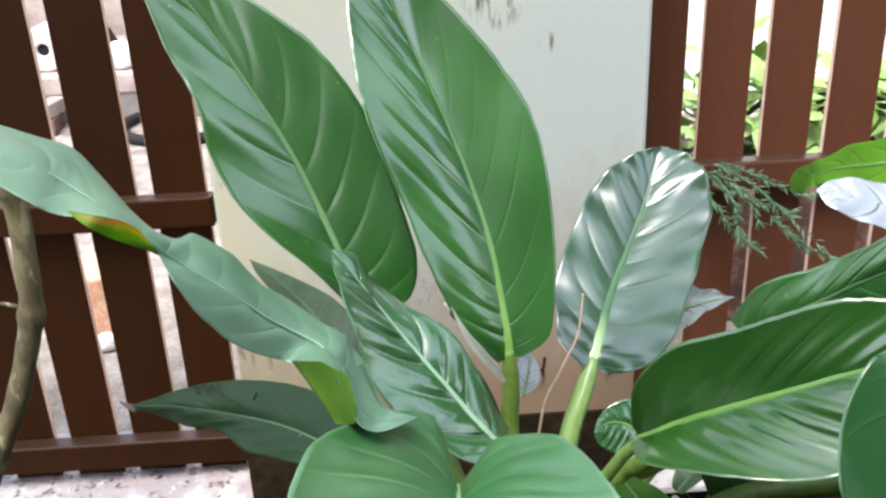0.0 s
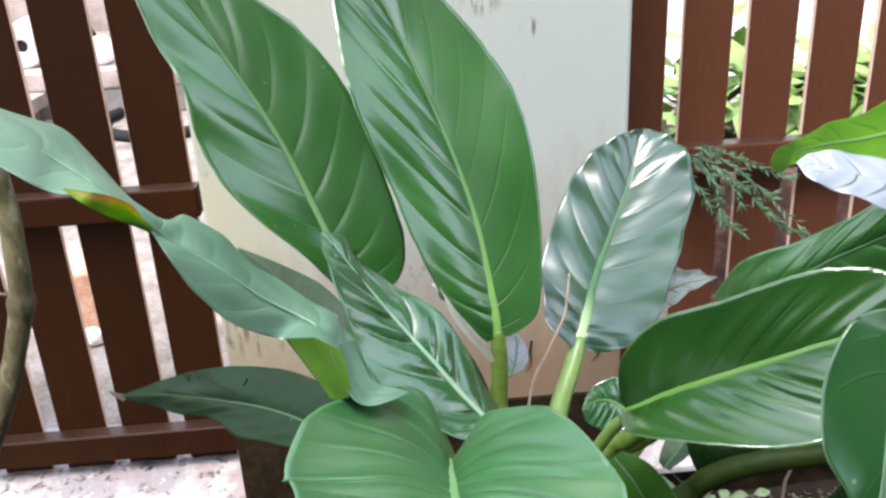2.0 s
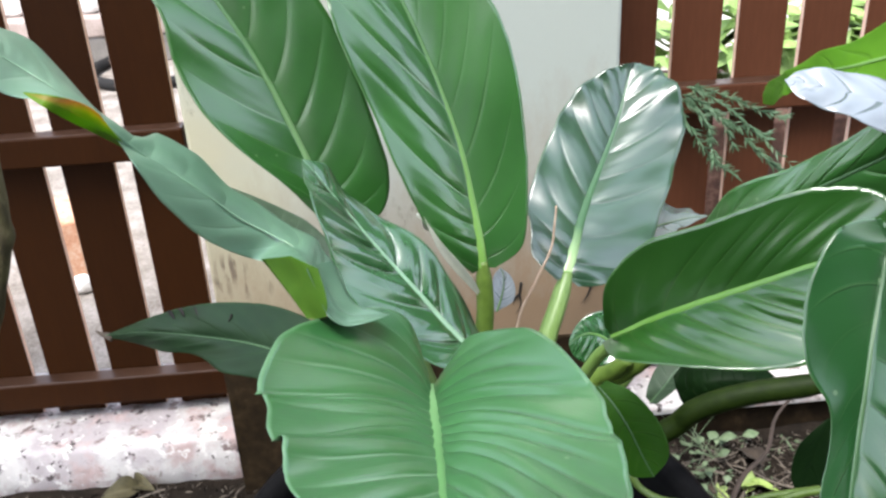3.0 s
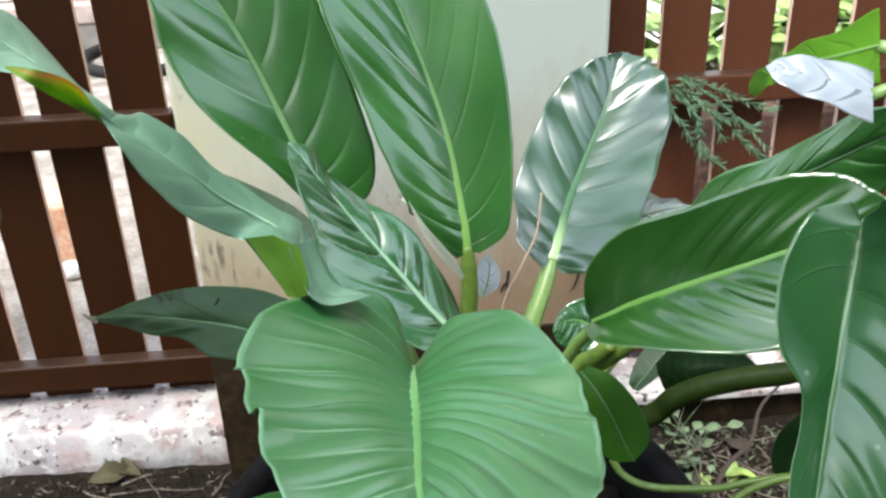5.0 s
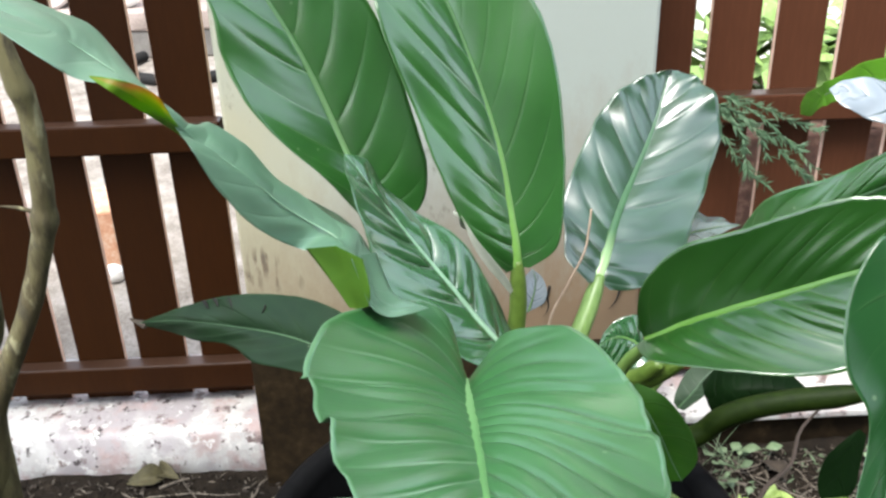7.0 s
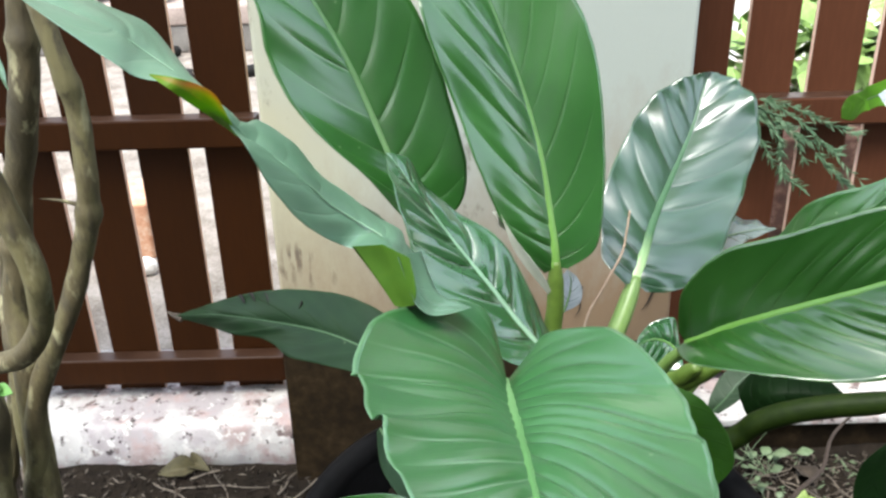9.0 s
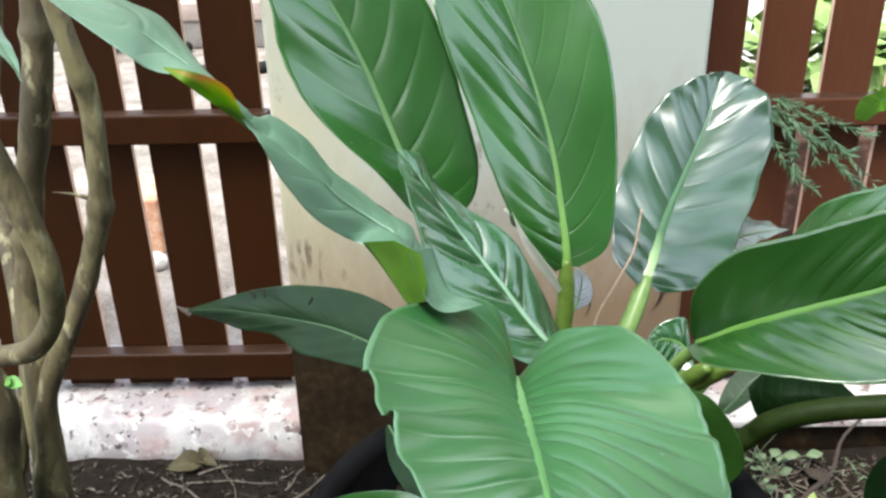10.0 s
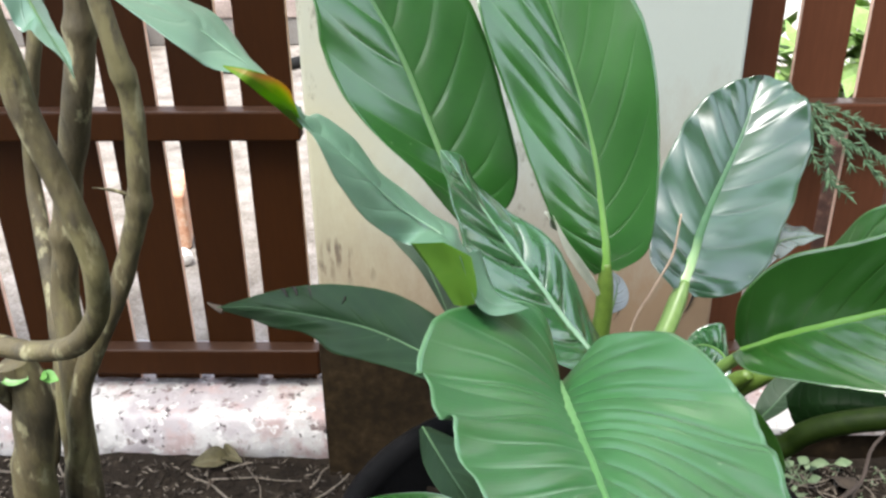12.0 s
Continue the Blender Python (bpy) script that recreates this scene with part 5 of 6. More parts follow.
for slit in (
    [(-0.2737, 1.1107, 0.6356), (-0.268, 1.1049, 0.6363), (-0.2628, 1.0965, 0.6315)],
    [(-0.2561, 1.0984, 0.6452), (-0.2502, 1.0924, 0.6455), (-0.247, 1.0853, 0.6401)],
    [(-0.2314, 1.0813, 0.6581), (-0.2265, 1.0723, 0.6528), (-0.2229, 1.0622, 0.6436)],
    [(-0.1756, 1.0322, 0.6699), (-0.1761, 1.0294, 0.6662), (-0.1798, 1.0284, 0.6604)],
):
    bm = tube_bm(slit, lambda s: 0.0024 * math.sin(math.pi * (0.1 + 0.8 * s)), 8, 6, flat=0.5)
    bm.transform(Matrix.Translation(-plant.location))
    part("scar", bm, BLACKTHING, low_back, "dark insect-bitten slit", smooth=True)
bm = tube_bm([(0.0536, 0.88, 0.8538), (0.0596, 0.878, 0.8494), (0.0618, 0.882, 0.8382), (0.0698, 0.886, 0.8291)], lambda s: 0.0034 * math.sin(math.pi * (0.15 + 0.75 * s)), 12, 8, lumps=0.5, flat=0.35)
bm.transform(Matrix.Translation(-plant.location))
part("torn_flap", bm, SHEATH, plant, "torn pale scrap of leaf margin", smooth=True)
bm = tube_bm([(-0.378, 1.185, 0.558), (-0.388, 1.195, 0.556), (-0.398, 1.203, 0.555), (-0.408, 1.21, 0.557)], lambda s: 0.006 * (1 - s) + 0.0008, 10, 8, lumps=0.4, flat=0.4)
bm.transform(Matrix.Translation(-plant.location))
part("dry_tip", bm, DRY, plant, "shrivelled brown leaf tip", smooth=True)
leaf(plant, "hidden_back", LEAF_DULL, "dull grey-green leaf with a torn dry tip", 0.001, RIB_DULL, n=120, ridges=8, seed=0.8)
leaf(plant, "near_right", LEAF_MID, "large green leaf with a wavy margin", 0.0018, RIB_DULL, ridges=9, ripple=0.0006, crease=0.0005, right_more=6.0, wave=0.0015, waves=3, cup=0.04, seed=0.15)
leaf(plant, "right_back", LEAF, "broad green leaf in the shade", 0.0022, RIB_DULL, ridges=9, ripple=0.0014, wave=0.002, cup=0.05, seed=0.35)
leaf(plant, "curled_young", LEAF_SILVER, "small curled silvery young leaf", 0.0016, n=110, ridges=8, crease=0.002, ripple=0.0045, cup=0.08, seed=0.2)
leaf(plant, "small_under", LEAF_OLIVE, "small olive-green leaf under the others", 0.0006, RIB_DULL, n=80, ridges=7, ripple=0.0006, cup=0.05, seed=0.6)
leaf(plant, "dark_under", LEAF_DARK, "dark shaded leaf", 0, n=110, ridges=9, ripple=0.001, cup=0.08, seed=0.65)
leaf(plant, "grey_under", LEAF_DULL, "greyish leaf with a pale rim", 0.0008, RIB_DULL, n=80, ridges=6, ripple=0.001, seed=0.45)
leaf(plant, "behind_tilted", LEAF_GREY, "leaf coloured with bluish sky sheen", 0.0022, n=110, ridges=7, ripple=0.002, wave=0.003, cup=0.05, seed=0.75)
leaf(plant, "pale_small", LEAF_WHITE, "small leaf coloured with whitish sheen", 0.001, n=40, ridges=4, ripple=0.001, seed=0.2)
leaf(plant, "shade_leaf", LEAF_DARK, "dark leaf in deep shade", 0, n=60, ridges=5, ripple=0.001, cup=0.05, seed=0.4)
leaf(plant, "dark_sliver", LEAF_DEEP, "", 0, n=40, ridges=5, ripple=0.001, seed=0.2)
leaf(plant, "pale_sheath", SHEATH, "pale dry leaf sheath", 0, n=60, ridges=3, ripple=0.0004, seed=0.3)
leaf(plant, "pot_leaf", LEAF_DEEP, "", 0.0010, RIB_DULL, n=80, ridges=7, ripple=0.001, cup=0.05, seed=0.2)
leaf(plant, "pot_leaf_low", LEAF, "", 0.0016, n=80, ridges=7, ripple=0.001, cup=0.05, seed=0.3)


PETIOLE_DULL = noisy("petiole_olive", [(0.3, (0.045, 0.085, 0.008)), (0.7, (0.085, 0.14, 0.02))], scale=30, rough=0.5, bump=0.2)


# much darker copy of the olive petiole, with the shade below painted in
PETIOLE_DARK = noisy("petiole_shade_darkened", [(0.3, (0.005, 0.012, 0.0012)), (0.7, (0.013, 0.024, 0.0028))], scale=30, rough=0.55, bump=0.2, spec=0.1)


def petiole(points, r0, r1, material=PETIOLE):
    bm = tube_bm(points, lambda s: (r0 + (r1 - r0) * s) * (0.6 + 0.4 * min(1.0, s / 0.14)), 30, 10)
    bm.transform(Matrix.Translation(-plant.location))
    return part("petiole", bm, material, plant, smooth=True)


crown = (0.13, 0.84, 0.47)
petiole([(0.117, 0.873, 0.800), (0.119, 0.875, 0.747), (0.117, 0.875, 0.699), (0.122, 0.86, 0.58), crown], 0.0086, 0.012, PETIOLE_DULL)
petiole([(0.226, 0.976, 0.722), (0.208, 0.95, 0.688), (0.192, 0.93, 0.655), (0.16, 0.88, 0.56), crown], 0.0100, 0.013)
petiole([(0.223, 0.706, 0.808), (0.213, 0.73, 0.778), (0.202, 0.75, 0.745), (0.17, 0.81, 0.62), crown], 0.0046, 0.008)
petiole([(0.275, 0.8, 0.717), (0.254, 0.82, 0.687), (0.234, 0.84, 0.653), (0.17, 0.85, 0.55), crown], 0.0100, 0.012, PETIOLE_DULL)
petiole([(0.253, 0.8, 0.715), (0.242, 0.82, 0.688), (0.224, 0.84, 0.657), (0.16, 0.85, 0.55), crown], 0.0085, 0.011, PETIOLE_DULL)
petiole([(0.051, 0.66, 0.80), (0.058, 0.70, 0.72), (0.09, 0.78, 0.58), crown], 0.0065, 0.011)
petiole([(0.103, 0.80, 0.733), (0.118, 0.82, 0.64), (0.125, 0.83, 0.55), crown], 0.006, 0.01)
petiole([(-0.022, 0.93, 0.823), (0.03, 0.90, 0.72), (0.08, 0.87, 0.58), crown], 0.0065, 0.011)
petiole([(0.004, 0.66, 0.865), (0.03, 0.70, 0.78), (0.08, 0.78, 0.6), crown], 0.0065, 0.011)
petiole([(-0.022, 0.86, 0.67), (0.03, 0.86, 0.60), (0.08, 0.85, 0.53), crown], 0.005, 0.009)
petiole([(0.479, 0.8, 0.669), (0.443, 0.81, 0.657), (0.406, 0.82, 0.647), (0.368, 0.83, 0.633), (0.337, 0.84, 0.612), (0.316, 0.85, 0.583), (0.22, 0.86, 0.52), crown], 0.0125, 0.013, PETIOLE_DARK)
petiole([(0.353, 0.86, 0.809), (0.31, 0.86, 0.72), (0.22, 0.86, 0.58), crown], 0.006, 0.01)


def pot():
    root = empty("plant_pot", (0.095, 0.80, 0.05), "large round black plastic plant pot with a rolled rim", "pot")

    def lathe(profile, name, material):
        bm = bmesh.new()
        rows = []
        for r, z in profile:
            rows.append([bm.verts.new((r * math.cos(2 * math.pi * k / 64), r * math.sin(2 * math.pi * k / 64), z)) for k in range(64)])
        for a, b in zip(rows, rows[1:]):
            for k in range(64):
                bm.faces.new((a[k], a[(k + 1) % 64], b[(k + 1) % 64], b[k]))
        return bm, rows
    bm, rows = lathe([(0.001, 0.0), (0.20, 0.0), (0.205, 0.01), (0.255, 0.425), (0.247, 0.425), (0.198, 0.02), (0.001, 0.02)], "wall", POT)
    part("wall", bm, POT, root, smooth=False)
    bm, rows = lathe([(0.248, 0.41), (0.262, 0.41), (0.272, 0.416), (0.275, 0.43), (0.272, 0.446), (0.262, 0.452), (0.250, 0.447), (0.246, 0.43), (0.248, 0.41)], "rim", POT)
    part("rim", bm, POT, root, "rolled black rim", smooth=True)
    bm = bmesh.new()
    bmesh.ops.create_grid(bm, x_segments=40, y_segments=40, size=0.245)
    bmesh.ops.delete(bm, geom=[v for v in bm.verts if v.co.xy.length > 0.243], context='VERTS')
    for v in bm.verts:
        v.co.z = 0.37 + 0.015 * noise.noise(v.co * 18) + 0.03 * max(0, 1 - v.co.xy.length / 0.12)
    ob = part("potting_soil", bm, SOIL, smooth=True)
    ob.location = root.location
    tagged(ob, label="dark potting soil in the black pot", category="soil", kind="stuff")
    return root


pot()

# ---- the shrub beside the pot ----
shrub = empty("old_shrub", (-0.53, 0.95, 0.05), "old shrub with several knobbly grey-brown stems", "shrub")


def stem(key, r0, r1, extra=(), label="", knots=()):
    pts = [Vector(p) for p in STEMS[key]] + [Vector(p) for p in extra]

    def radius(s):
        r = r0 + (r1 - r0) * s
        for at, size in knots:
            r += size * math.exp(-((s - at) / 0.018) ** 2)
        return r
    bm = tube_bm(pts, radius, 90, 16, lumps=0.13, seed=len(key))
    bm.transform(Matrix.Translation(-shrub.location))
    return part("stem", bm, BARK, shrub, label, smooth=True)


stem("hook", 0.0098, 0.0090, [(-0.5, 0.75, 0.78), (-0.54, 0.84, 0.68), (-0.55, 0.9, 0.6)], "hooked thick stem")
stem("upright_back", 0.0150, 0.0170, [(-0.51, 0.96, 0.5), (-0.53, 0.95, 0.03)], "", ((0.55, 0.004), (0.1, 0.003)))
stem("upright_front", 0.0103, 0.0140, [(-0.545, 0.95, 0.03)], "", ((0.42, 0.0035), (0.2, 0.0018)))
stem("stump", 0.021, 0.026, [(-0.57, 0.9, 0.03)], "thick old stump")
stem("thin", 0.009, 0.010, [(-0.61, 1.0, 0.03)])
stem("far", 0.009, 0.011, [(-0.53, 0.97, 0.5), (-0.55, 0.96, 0.1)])
leaf(shrub, "tree_leaf", LEAF_SHEEN, "bluish-green leaf with a ragged tip", 0.001, n=60, ridges=5, seed=0.3)

bm = tube_bm([(-0.38, 0.944, 0.842), (-0.399, 0.938, 0.852), (-0.413, 0.935, 0.856), (-0.421, 0.93, 0.859)], lambda s: 0.0026 * (1.15 - s), 12, 6, lumps=0.3)
bm.transform(Matrix.Translation(-shrub.location))
part("spur", bm, BARK, shrub, "short dead twig", smooth=True)
for at, turn, size in ((Vector((-0.501, 0.885, 0.648)), 0.2, 0.026), (Vector((-0.516, 0.885, 0.645)), 2.7, 0.030), (Vector((-0.501, 0.885, 0.648)), 1.2, 0.020)):
    bm = bmesh.new()
    side = Vector((math.cos(turn), -0.3, 0.35)).normalized()
    over = side.cross(Vector((0.1, -0.6, 0.8))).normalized()
    rows = []
    for k in range(7):
        s = k / 6
        mid = at + side * size * s + Vector((0, 0, -0.35 * size * s * s))
        w = over * size * 0.30 * math.sin(math.pi * min(1, s + 0.04)) ** 0.8
        rows.append([bm.verts.new(mid - w + Vector((0, 0, 0.002))), bm.verts.new(mid), bm.verts.new(mid + w + Vector((0, 0, 0.002)))])
    for a, b in zip(rows, rows[1:]):
        for k in (0, 1):
            bm.faces.new((a[k], a[k + 1], b[k + 1], b[k]))
    bm.transform(Matrix.Translation(-shrub.location))
    part("sprout_leaf", bm, SPROUT, shrub, "small fresh green sprout leaf", smooth=True)

# its crown, over the fence: unseen, added above the view
for pts in ([(-0.41, 0.96, 1.07), (-0.45, 0.93, 1.5), (-0.6, 0.85, 1.95)], [(-0.372, 0.93, 1.087), (-0.33, 0.9, 1.5), (-0.25, 0.8, 1.9)], [(-0.335, 0.62, 1.133), (-0.5, 0.55, 1.45), (-0.75, 0.5, 1.8)], [(-0.513, 1.1, 1.058), (-0.6, 1.2, 1.5), (-0.8, 1.3, 1.9)]):
    bm = tube_bm(pts, lambda s: 0.0128 * (1 - 0.7 * s), 14, 8, lumps=0.15)
    bm.transform(Matrix.Translation(-shrub.location))
    part("limb", bm, BARK, shrub, smooth=True)


def crown_leaves():
    r = random.Random(21)
    bm = bmesh.new()
    clumps = [Vector((r.uniform(-1.5, -0.75), r.uniform(0.6, 1.5), r.uniform(1.75, 2.2))) for _ in range(9)]
    for c in clumps:
        for _ in range(34):
            p = c + Vector((r.gauss(0, 0.1), r.gauss(0, 0.1), r.gauss(0, 0.07)))
            a, t = r.uniform(0, 6.28), r.uniform(-0.8, 0.5)
            d = Vector((math.cos(a) * math.cos(t), math.sin(a) * math.cos(t), math.sin(t)))
            s = d.cross(Vector((r.uniform(-.4, .4), r.uniform(-.4, .4), 1))).normalized()
            ln, w = r.uniform(0.07, 0.13), r.uniform(0.018, 0.03)
            up = s.cross(d) * w * 0.3
            q = [bm.verts.new(p + v) for v in (Vector((0, 0, 0)), d * ln * 0.45 + s * w + up, d * ln, d * ln * 0.45 - s * w + up, d * ln * 0.45)]
            for f in ((0, 1, 4), (1, 2, 4), (2, 3, 4), (3, 0, 4)):
                bm.faces.new([q[k] for k in f])
    bm.transform(Matrix.Translation(-shrub.location))
    tagged(part("crown", bm, BUSH, shrub), kind="stuff")


crown_leaves()

# ---- leaves of the neighbouring plant ----
neighbour = empty("neighbour_plant", (0.72, 1.05, 0.05), "tall leafy plant with lime and silvery leaves beside the fence", "plant")
leaf(neighbour, "lime_back", LEAF_LIME, "bright lime-green leaf", 0.0016, n=110, ridges=6, ripple=0.0006, wave=0.004, waves=3, seed=0.4)
leaf(neighbour, "silvery_back", LEAF_WHITE, "leaf with silvery shine in its colour", 0, n=110, m=10, ridges=4, ripple=0.003, crease=0.002, wave=0.003, waves=3, seed=0.2)
bm = tube_bm([(0.514, 0.870, 0.986), (0.64, 0.88, 0.90), (0.74, 1.0, 0.6), (0.72, 1.05, 0.05)], lambda s: 0.006 + 0.004 * s, 12, 8)
bm.transform(Matrix.Translation(-neighbour.location))
part("stalk", bm, PETIOLE, neighbour, smooth=True)
bm = tube_bm([(0.403, 0.670, 1.008), (0.50, 0.70, 0.98), (0.66, 0.86, 0.6), (0.72, 1.05, 0.05)], lambda s: 0.005 + 0.004 * s, 12, 8)
bm.transform(Matrix.Translation(-neighbour.location))
part("stalk", bm, PETIOLE, neighbour, smooth=True)

# ---- thin dark tubes added in place of cracks in the pillar ----
for path in ([(0.237, 1.417, 0.465), (0.234, 1.417, 0.443), (0.236, 1.417, 0.423), (0.227, 1.417, 0.403)],
             [(0.234, 1.417, 0.443), (0.226, 1.417, 0.435), (0.223, 1.417, 0.421)],
             [(0.362, 1.417, 0.467), (0.354, 1.417, 0.434), (0.342, 1.417, 0.414)]):
    bm = tube_bm(path, lambda s: 0.0022 * (1.1 - s), 14, 6, lumps=0.3)
    tagged(part("pillar_crack_line", bm, BLACKTHING, smooth=True), label="thin black tube standing in for a crack in the pillar", category="tendril", group="tendrils on the pillar")

# ---- feathery sprig hanging on the right fence ----
def sprig():
    root = empty("fern_sprig", (0.55, 1.56, 0.745), "drooping feathery grey-green sprig caught on the fence rail", "fern")
    rng = random.Random(11)
    stems = [[(0, 0, 0), (0.06, -0.01, -0.03), (0.13, -0.03, -0.09), (0.21, -0.05, -0.17)],
             [(-0.03, 0, -0.01), (0.03, -0.02, -0.04), (0.09, -0.02, -0.07), (0.14, -0.02, -0.09)],
             [(-0.02, 0, -0.03), (0.02, -0.02, -0.09), (0.05, -0.02, -0.13), (0.09, -0.02, -0.16)],
             [(0.01, 0, 0.0), (0.07, 0.0, -0.02), (0.11, -0.01, -0.04), (0.17, -0.02, -0.06)],
             [(0.1, -0.03, -0.09), (0.14, -0.03, -0.13), (0.18, -0.03, -0.16), (0.24, -0.03, -0.19)],
             [(-0.01, -0.01, -0.01), (0.03, -0.02, -0.03), (0.06, -0.03, -0.06), (0.08, -0.03, -0.10)],
             [(0.0, -0.01, -0.02), (0.03, -0.03, -0.06), (0.04, -0.03, -0.09), (0.05, -0.03, -0.13)]]
    for pts in stems:
        part("stem", tube_bm(pts, lambda s: 0.0011 * (1.2 - s), 14, 5), SPRIG, root, smooth=True)
    bm = bmesh.new()
    for pts in stems:
        for i in range(105):
            s = rng.uniform(0.0, 1.0) ** 1.25
            p = spline(pts, s)
            t = (spline(pts, min(1, s + 0.03)) - spline(pts, max(0, s - 0.03))).normalized()
            d = (t + Vector((rng.uniform(-.8, .8), rng.uniform(-.7, .4), rng.uniform(-.7, .7)))).normalized()
            w = d.cross(Vector((rng.uniform(-.5, .5), -1, rng.uniform(-.5, .5)))).normalized() * rng.uniform(0.0010, 0.0022)
            ln = rng.uniform(0.010, 0.026)
            n = w.cross(d).normalized() * 0.0008
            q = [bm.verts.new(p + v) for v in (Vector((0, 0, 0)), d * ln * 0.45 + w, d * ln, d * ln * 0.45 - w, d * ln * 0.45 + n)]
            for f in ((0, 1, 4), (1, 2, 4), (2, 3, 4), (3, 0, 4)):
                bm.faces.new([q[k] for k in f])
    tagged(part("foliage", bm, SPRIG, root), kind="stuff")


sprig()

# ---- small dry things ----
stick = tagged(part("thin_twig", tube_bm([(0.208, 0.955, 0.817), (0.205, 0.95, 0.793), (0.2, 0.945, 0.768), (0.18, 0.935, 0.731), (0.159, 0.925, 0.685), (0.145, 0.91, 0.56), (0.14, 0.9, 0.43)], lambda s: 0.0011 + 0.0006 * s, 30, 6), STRAW, smooth=True), label="thin dry pale twig standing in the pot", category="twig")


def litter_twig(x, y, rz, length, r, material=TWIG, label="dry pale twig lying on the soil", tilt=4, z=0.0):
    rng = random.Random(int(x * 977 + y * 331))
    pts = [(-length / 2 + length * k / 4, rng.uniform(-.06, .06) * length, rng.uniform(0, .03) * length) for k in range(5)]
    ob = tagged(part("fallen_twig", tube_bm(pts, lambda s: r * (1.2 - 0.7 * s), 14, 6), material, smooth=True), label=label, category="twig", group="twigs on the soil")
    ob.matrix_world = pose(x, y, ground_height(x, y) + r + z, 0, tilt, rz)


rng = random.Random(5)
for _ in range(20):
    litter_twig(rng.uniform(-0.95, -0.25), rng.uniform(1.22, 1.43), rng.uniform(0, 180), rng.uniform(0.05, 0.2), rng.uniform(0.0012, 0.0028), tilt=rng.uniform(-6, 6))
for _ in range(64):
    litter_twig(rng.uniform(0.45, 1.0), rng.uniform(1.1, 1.42), rng.uniform(0, 180), rng.uniform(0.05, 0.22), rng.uniform(0.0012, 0.003), tilt=rng.uniform(-6, 6))
litter_twig(0.665, 1.33, 40, 0.27, 0.005, BARK_DARK, "dark broken stick leaning over the soil", -24, 0.07)


def dry_leaf(x, y, rz, size, material, label, curl=0.25, tilt=0, name="dry_leaf", category="dry leaf", group="dry leaves on the soil"):
    rib = [(0, 0, 0), (size * 0.35, 0, size * 0.10), (size * 0.7, 0, size * 0.10), (size, 0, 0)]
    w = size * 0.27
    left = [(0, 0.001, 0), (0.01, w, curl * w), (0.01, w * 0.8, curl * w), (0, 0.0, 0)]
    right = [(0, -0.001, 0), (0.01, -w, curl * w), (0.01, -w * 0.8, curl * w), (0, 0, 0)]
    ob = tagged(part(name, blade_bm(rib, left, right, n=16, m=5, ridges=5, ripple=0.0012, wave=0.006, waves=2, seed=x * 3), material), label=label, category=category, group=group)
    ob.matrix_world = pose(x, y, ground_height(x, y) + 0.004, tilt, 0, rz)


dry_leaf(-0.56, 1.435, 10, 0.075, DRY_YELLOW, "curled yellowish dead leaf against the kerb", 0.9, 30)
dry_leaf(-0.46, 1.44, 150, 0.055, DRY_YELLOW, "curled yellowish dead leaf against the kerb", 0.9, -25)
for _ in range(8):
    dry_leaf(rng.uniform(-0.9, -0.25), rng.uniform(1.15, 1.4), rng.uniform(0, 360), rng.uniform(0.02, 0.045), DRY, "small brown dead leaf on the soil", rng.uniform(0.2, 0.9))
for _ in range(30):
    dry_leaf(rng.uniform(0.42, 1.0), rng.uniform(1.05, 1.42), rng.uniform(0, 360), rng.uniform(0.025, 0.07), DRY, "small brown dead leaf on the soil", rng.uniform(0.2, 0.9))


def weed(x, y, size, seed):
    r = random.Random(seed)
    z = ground_height(x, y)
    root = empty("small_weed", (x, y, z), "small pale green weed growing in the soil", "weed", group="weeds in the soil")
    for k in range(r.randint(5, 8)):
        a = r.uniform(0, 6.28)
        d = Vector((math.cos(a), math.sin(a), r.uniform(0.3, 1.1))).normalized()
        tip = d * size * r.uniform(0.5, 1.1)
        part("stalk", tube_bm([(0, 0, 0), tip * 0.5 + Vector((0, 0, 0.004)), tip], lambda s: 0.0007, 4, 4), WEED, root)
        sd = Vector((-math.sin(a), math.cos(a), 0)) * size * 0.16
        ln = d * size * 0.42 + Vector((0, 0, -0.1 * size))
        part("leaflet", blade_bm([tip, tip + ln * 0.5 + Vector((0, 0, 0.003)), tip + ln], [Vector((0, 0, 0)), sd, Vector((0, 0, 0))], [Vector((0, 0, 0)), -sd, Vector((0, 0, 0))], n=6, m=2, ripple=0, seed=seed), WEED, root)


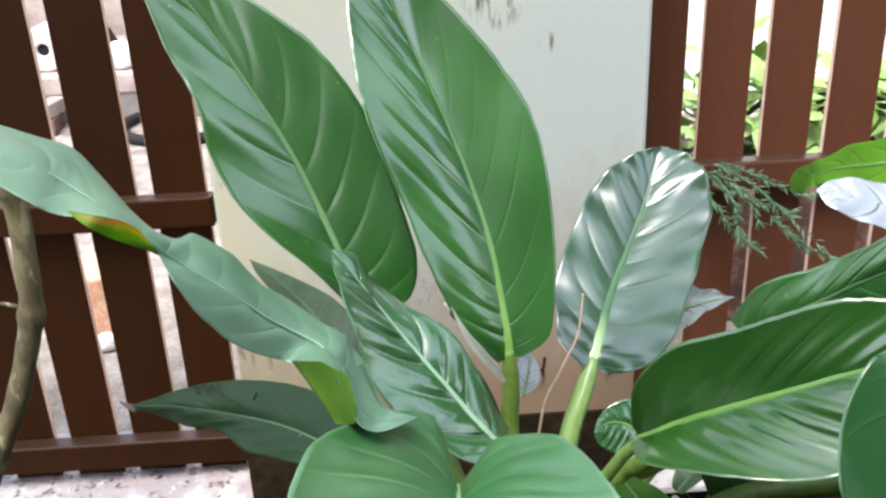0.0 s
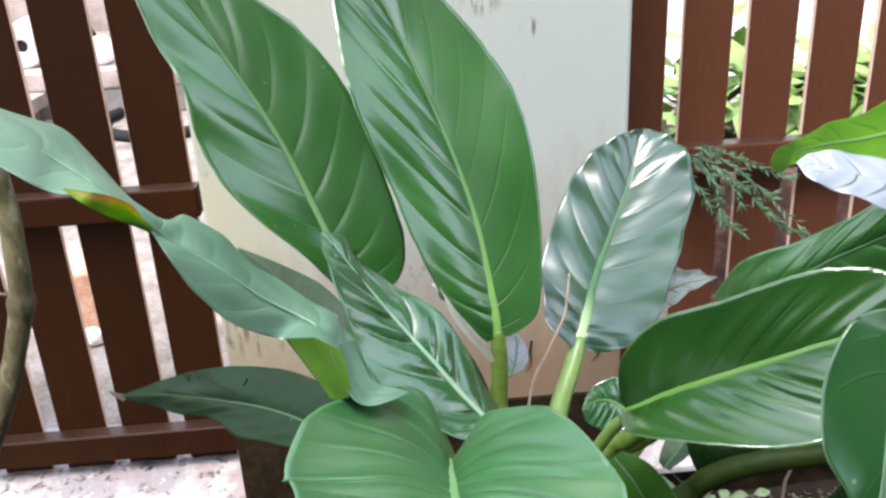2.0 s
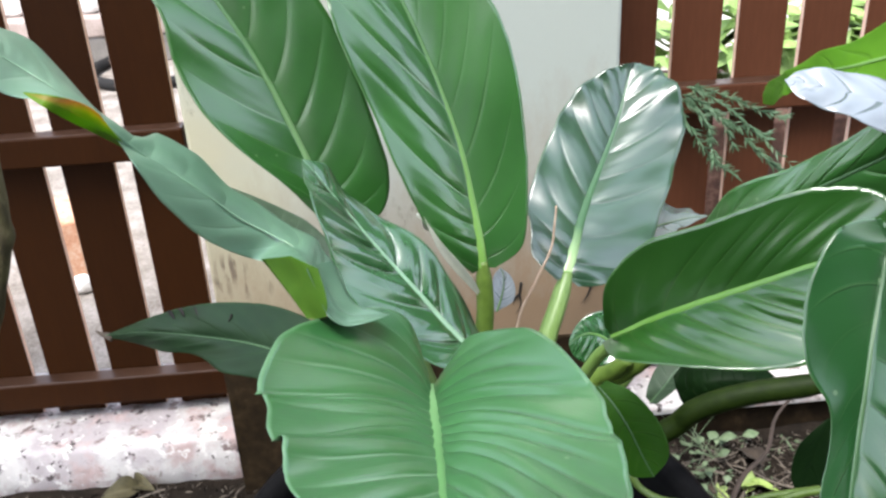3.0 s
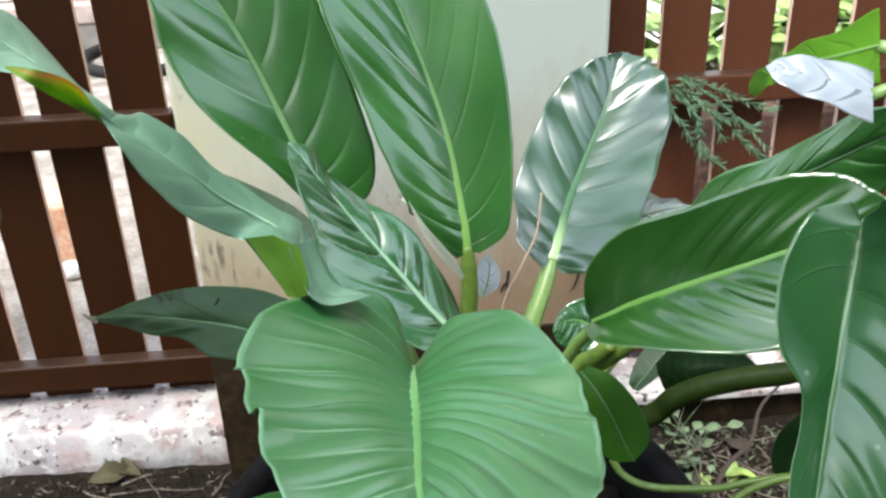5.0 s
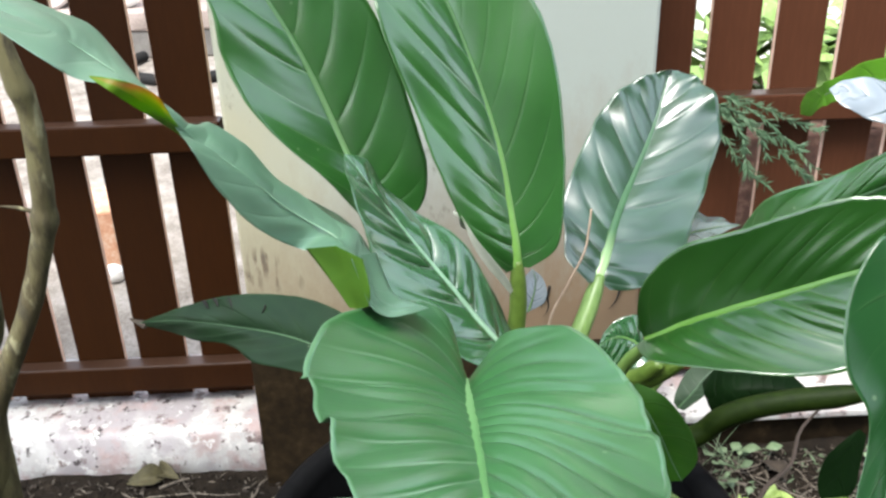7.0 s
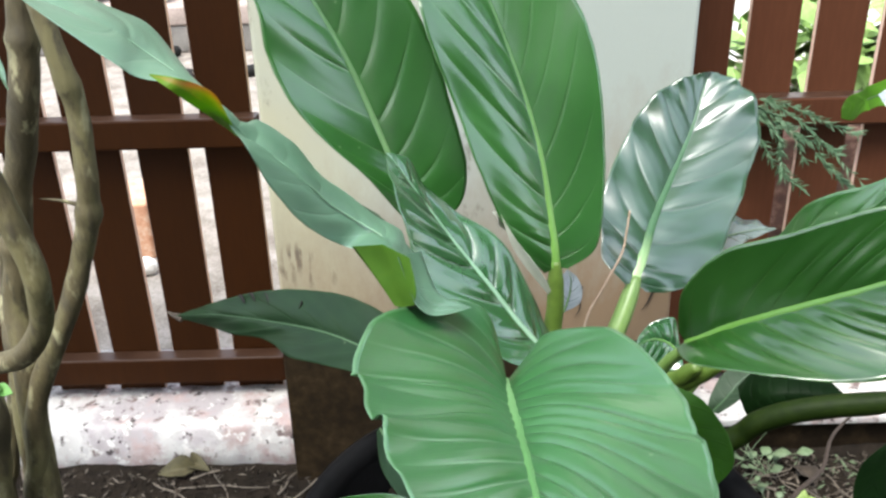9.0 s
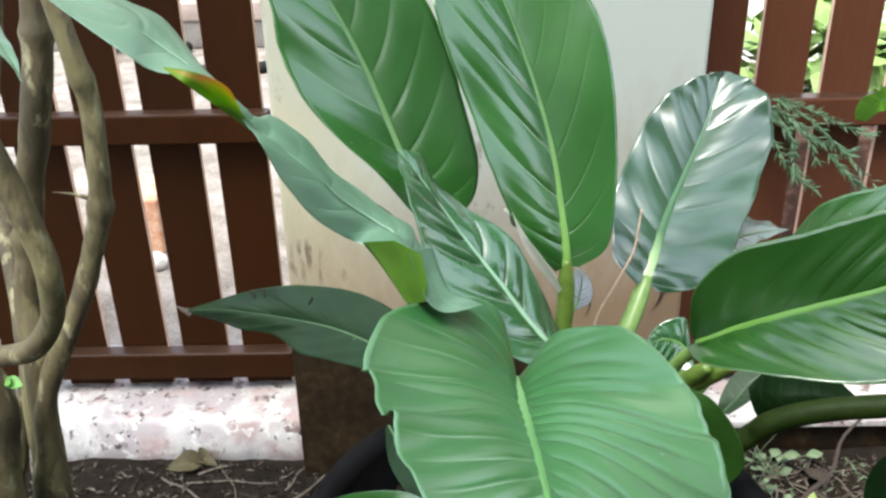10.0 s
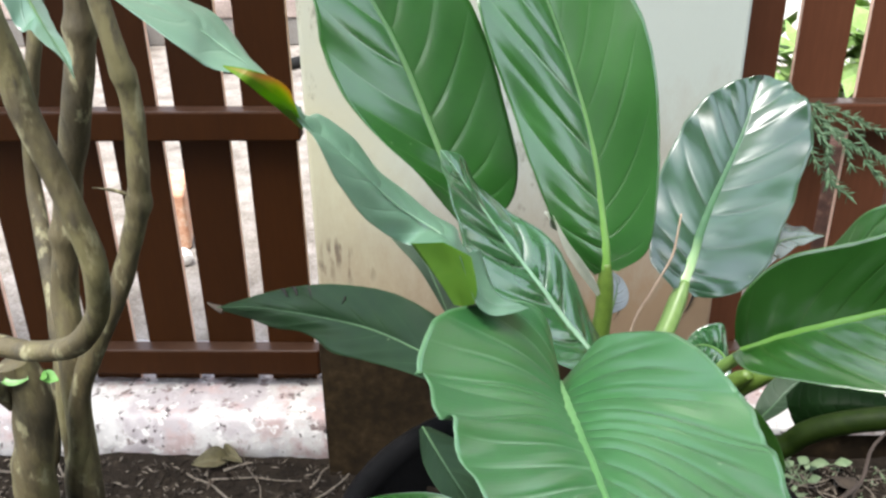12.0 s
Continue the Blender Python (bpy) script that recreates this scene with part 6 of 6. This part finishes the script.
for x, y, rz, size in ((0.690, 1.302, 170, 0.075), (0.672, 1.322, 205, 0.05), (0.612, 1.314, 20, 0.05), (0.578, 1.290, 75, 0.035), (0.596, 1.270, 130, 0.04)):
    dry_leaf(x, y, rz, size, SCRAP, "torn lime-green scrap of leaf on the soil", 0.5, 14, "leaf_scrap", "leaf scrap", "leaf scraps on the soil")
for k, (x, y, size) in enumerate(((0.588, 1.418, 0.085), (0.566, 1.432, 0.10), (0.558, 1.372, 0.075), (0.600, 1.395, 0.05))):
    weed(x, y, size, 70 + k)
for k in range(5):
    weed(rng.uniform(0.5, 0.86), rng.uniform(1.16, 1.4), rng.uniform(0.025, 0.05), 40 + k)


def litter(name, count, x0, x1, y0, y1, seed, materials):
    """Fine crumbs, chips and leaf scraps, too small to tell apart."""
    r = random.Random(seed)
    bm = bmesh.new()
    for _ in range(count):
        x, y = r.uniform(x0, x1), r.uniform(y0, y1)
        c = Vector((x, y, ground_height(x, y) + r.uniform(0.001, 0.008)))
        a = r.uniform(0, 6.28)
        d = Vector((math.cos(a), math.sin(a), r.uniform(-.5, .5))) * r.uniform(0.003, 0.012)
        w = Vector((-math.sin(a), math.cos(a), r.uniform(-.5, .5))) * r.uniform(0.0005, 0.0026)
        n = d.cross(w).normalized() * r.uniform(0.001, 0.003)
        v = [bm.verts.new(c + q) for q in (-d, w, d, -w, n)]
        m = r.randrange(len(materials))
        for f in ((0, 1, 4), (1, 2, 4), (2, 3, 4), (3, 0, 4)):
            bm.faces.new([v[k] for k in f]).material_index = m
    ob = part(name, bm, materials[0])
    for mat in materials[1:]:
        ob.data.materials.append(mat)
    return tagged(ob, label="fine dry litter and crumbs strewn on the soil", category="litter", kind="stuff")


litter("leaf_litter", 4200, 0.42, 1.1, 1.0, 1.44, 8, (DRY, TWIG, SOIL, DRY, TWIG, DRY, TWIG, WEED))
litter("leaf_litter", 2400, -1.0, -0.2, 1.05, 1.45, 9, (DRY, SOIL, TWIG, SOIL))

# trailing stems at the foot of the plant
for pts in ([(0.261, 0.800, 0.569), (0.271, 0.790, 0.555), (0.296, 0.770, 0.553), (0.355, 0.750, 0.562), (0.391, 0.750, 0.567), (0.439, 0.740, 0.580)],
            [(0.357, 0.720, 0.565), (0.378, 0.720, 0.583), (0.404, 0.720, 0.594), (0.429, 0.720, 0.597)]):
    bm = tube_bm(pts, lambda s: 0.004, 20, 8)
    bm.transform(Matrix.Translation(-plant.location))
    part("runner", bm, PETIOLE_DULL, plant, smooth=True)
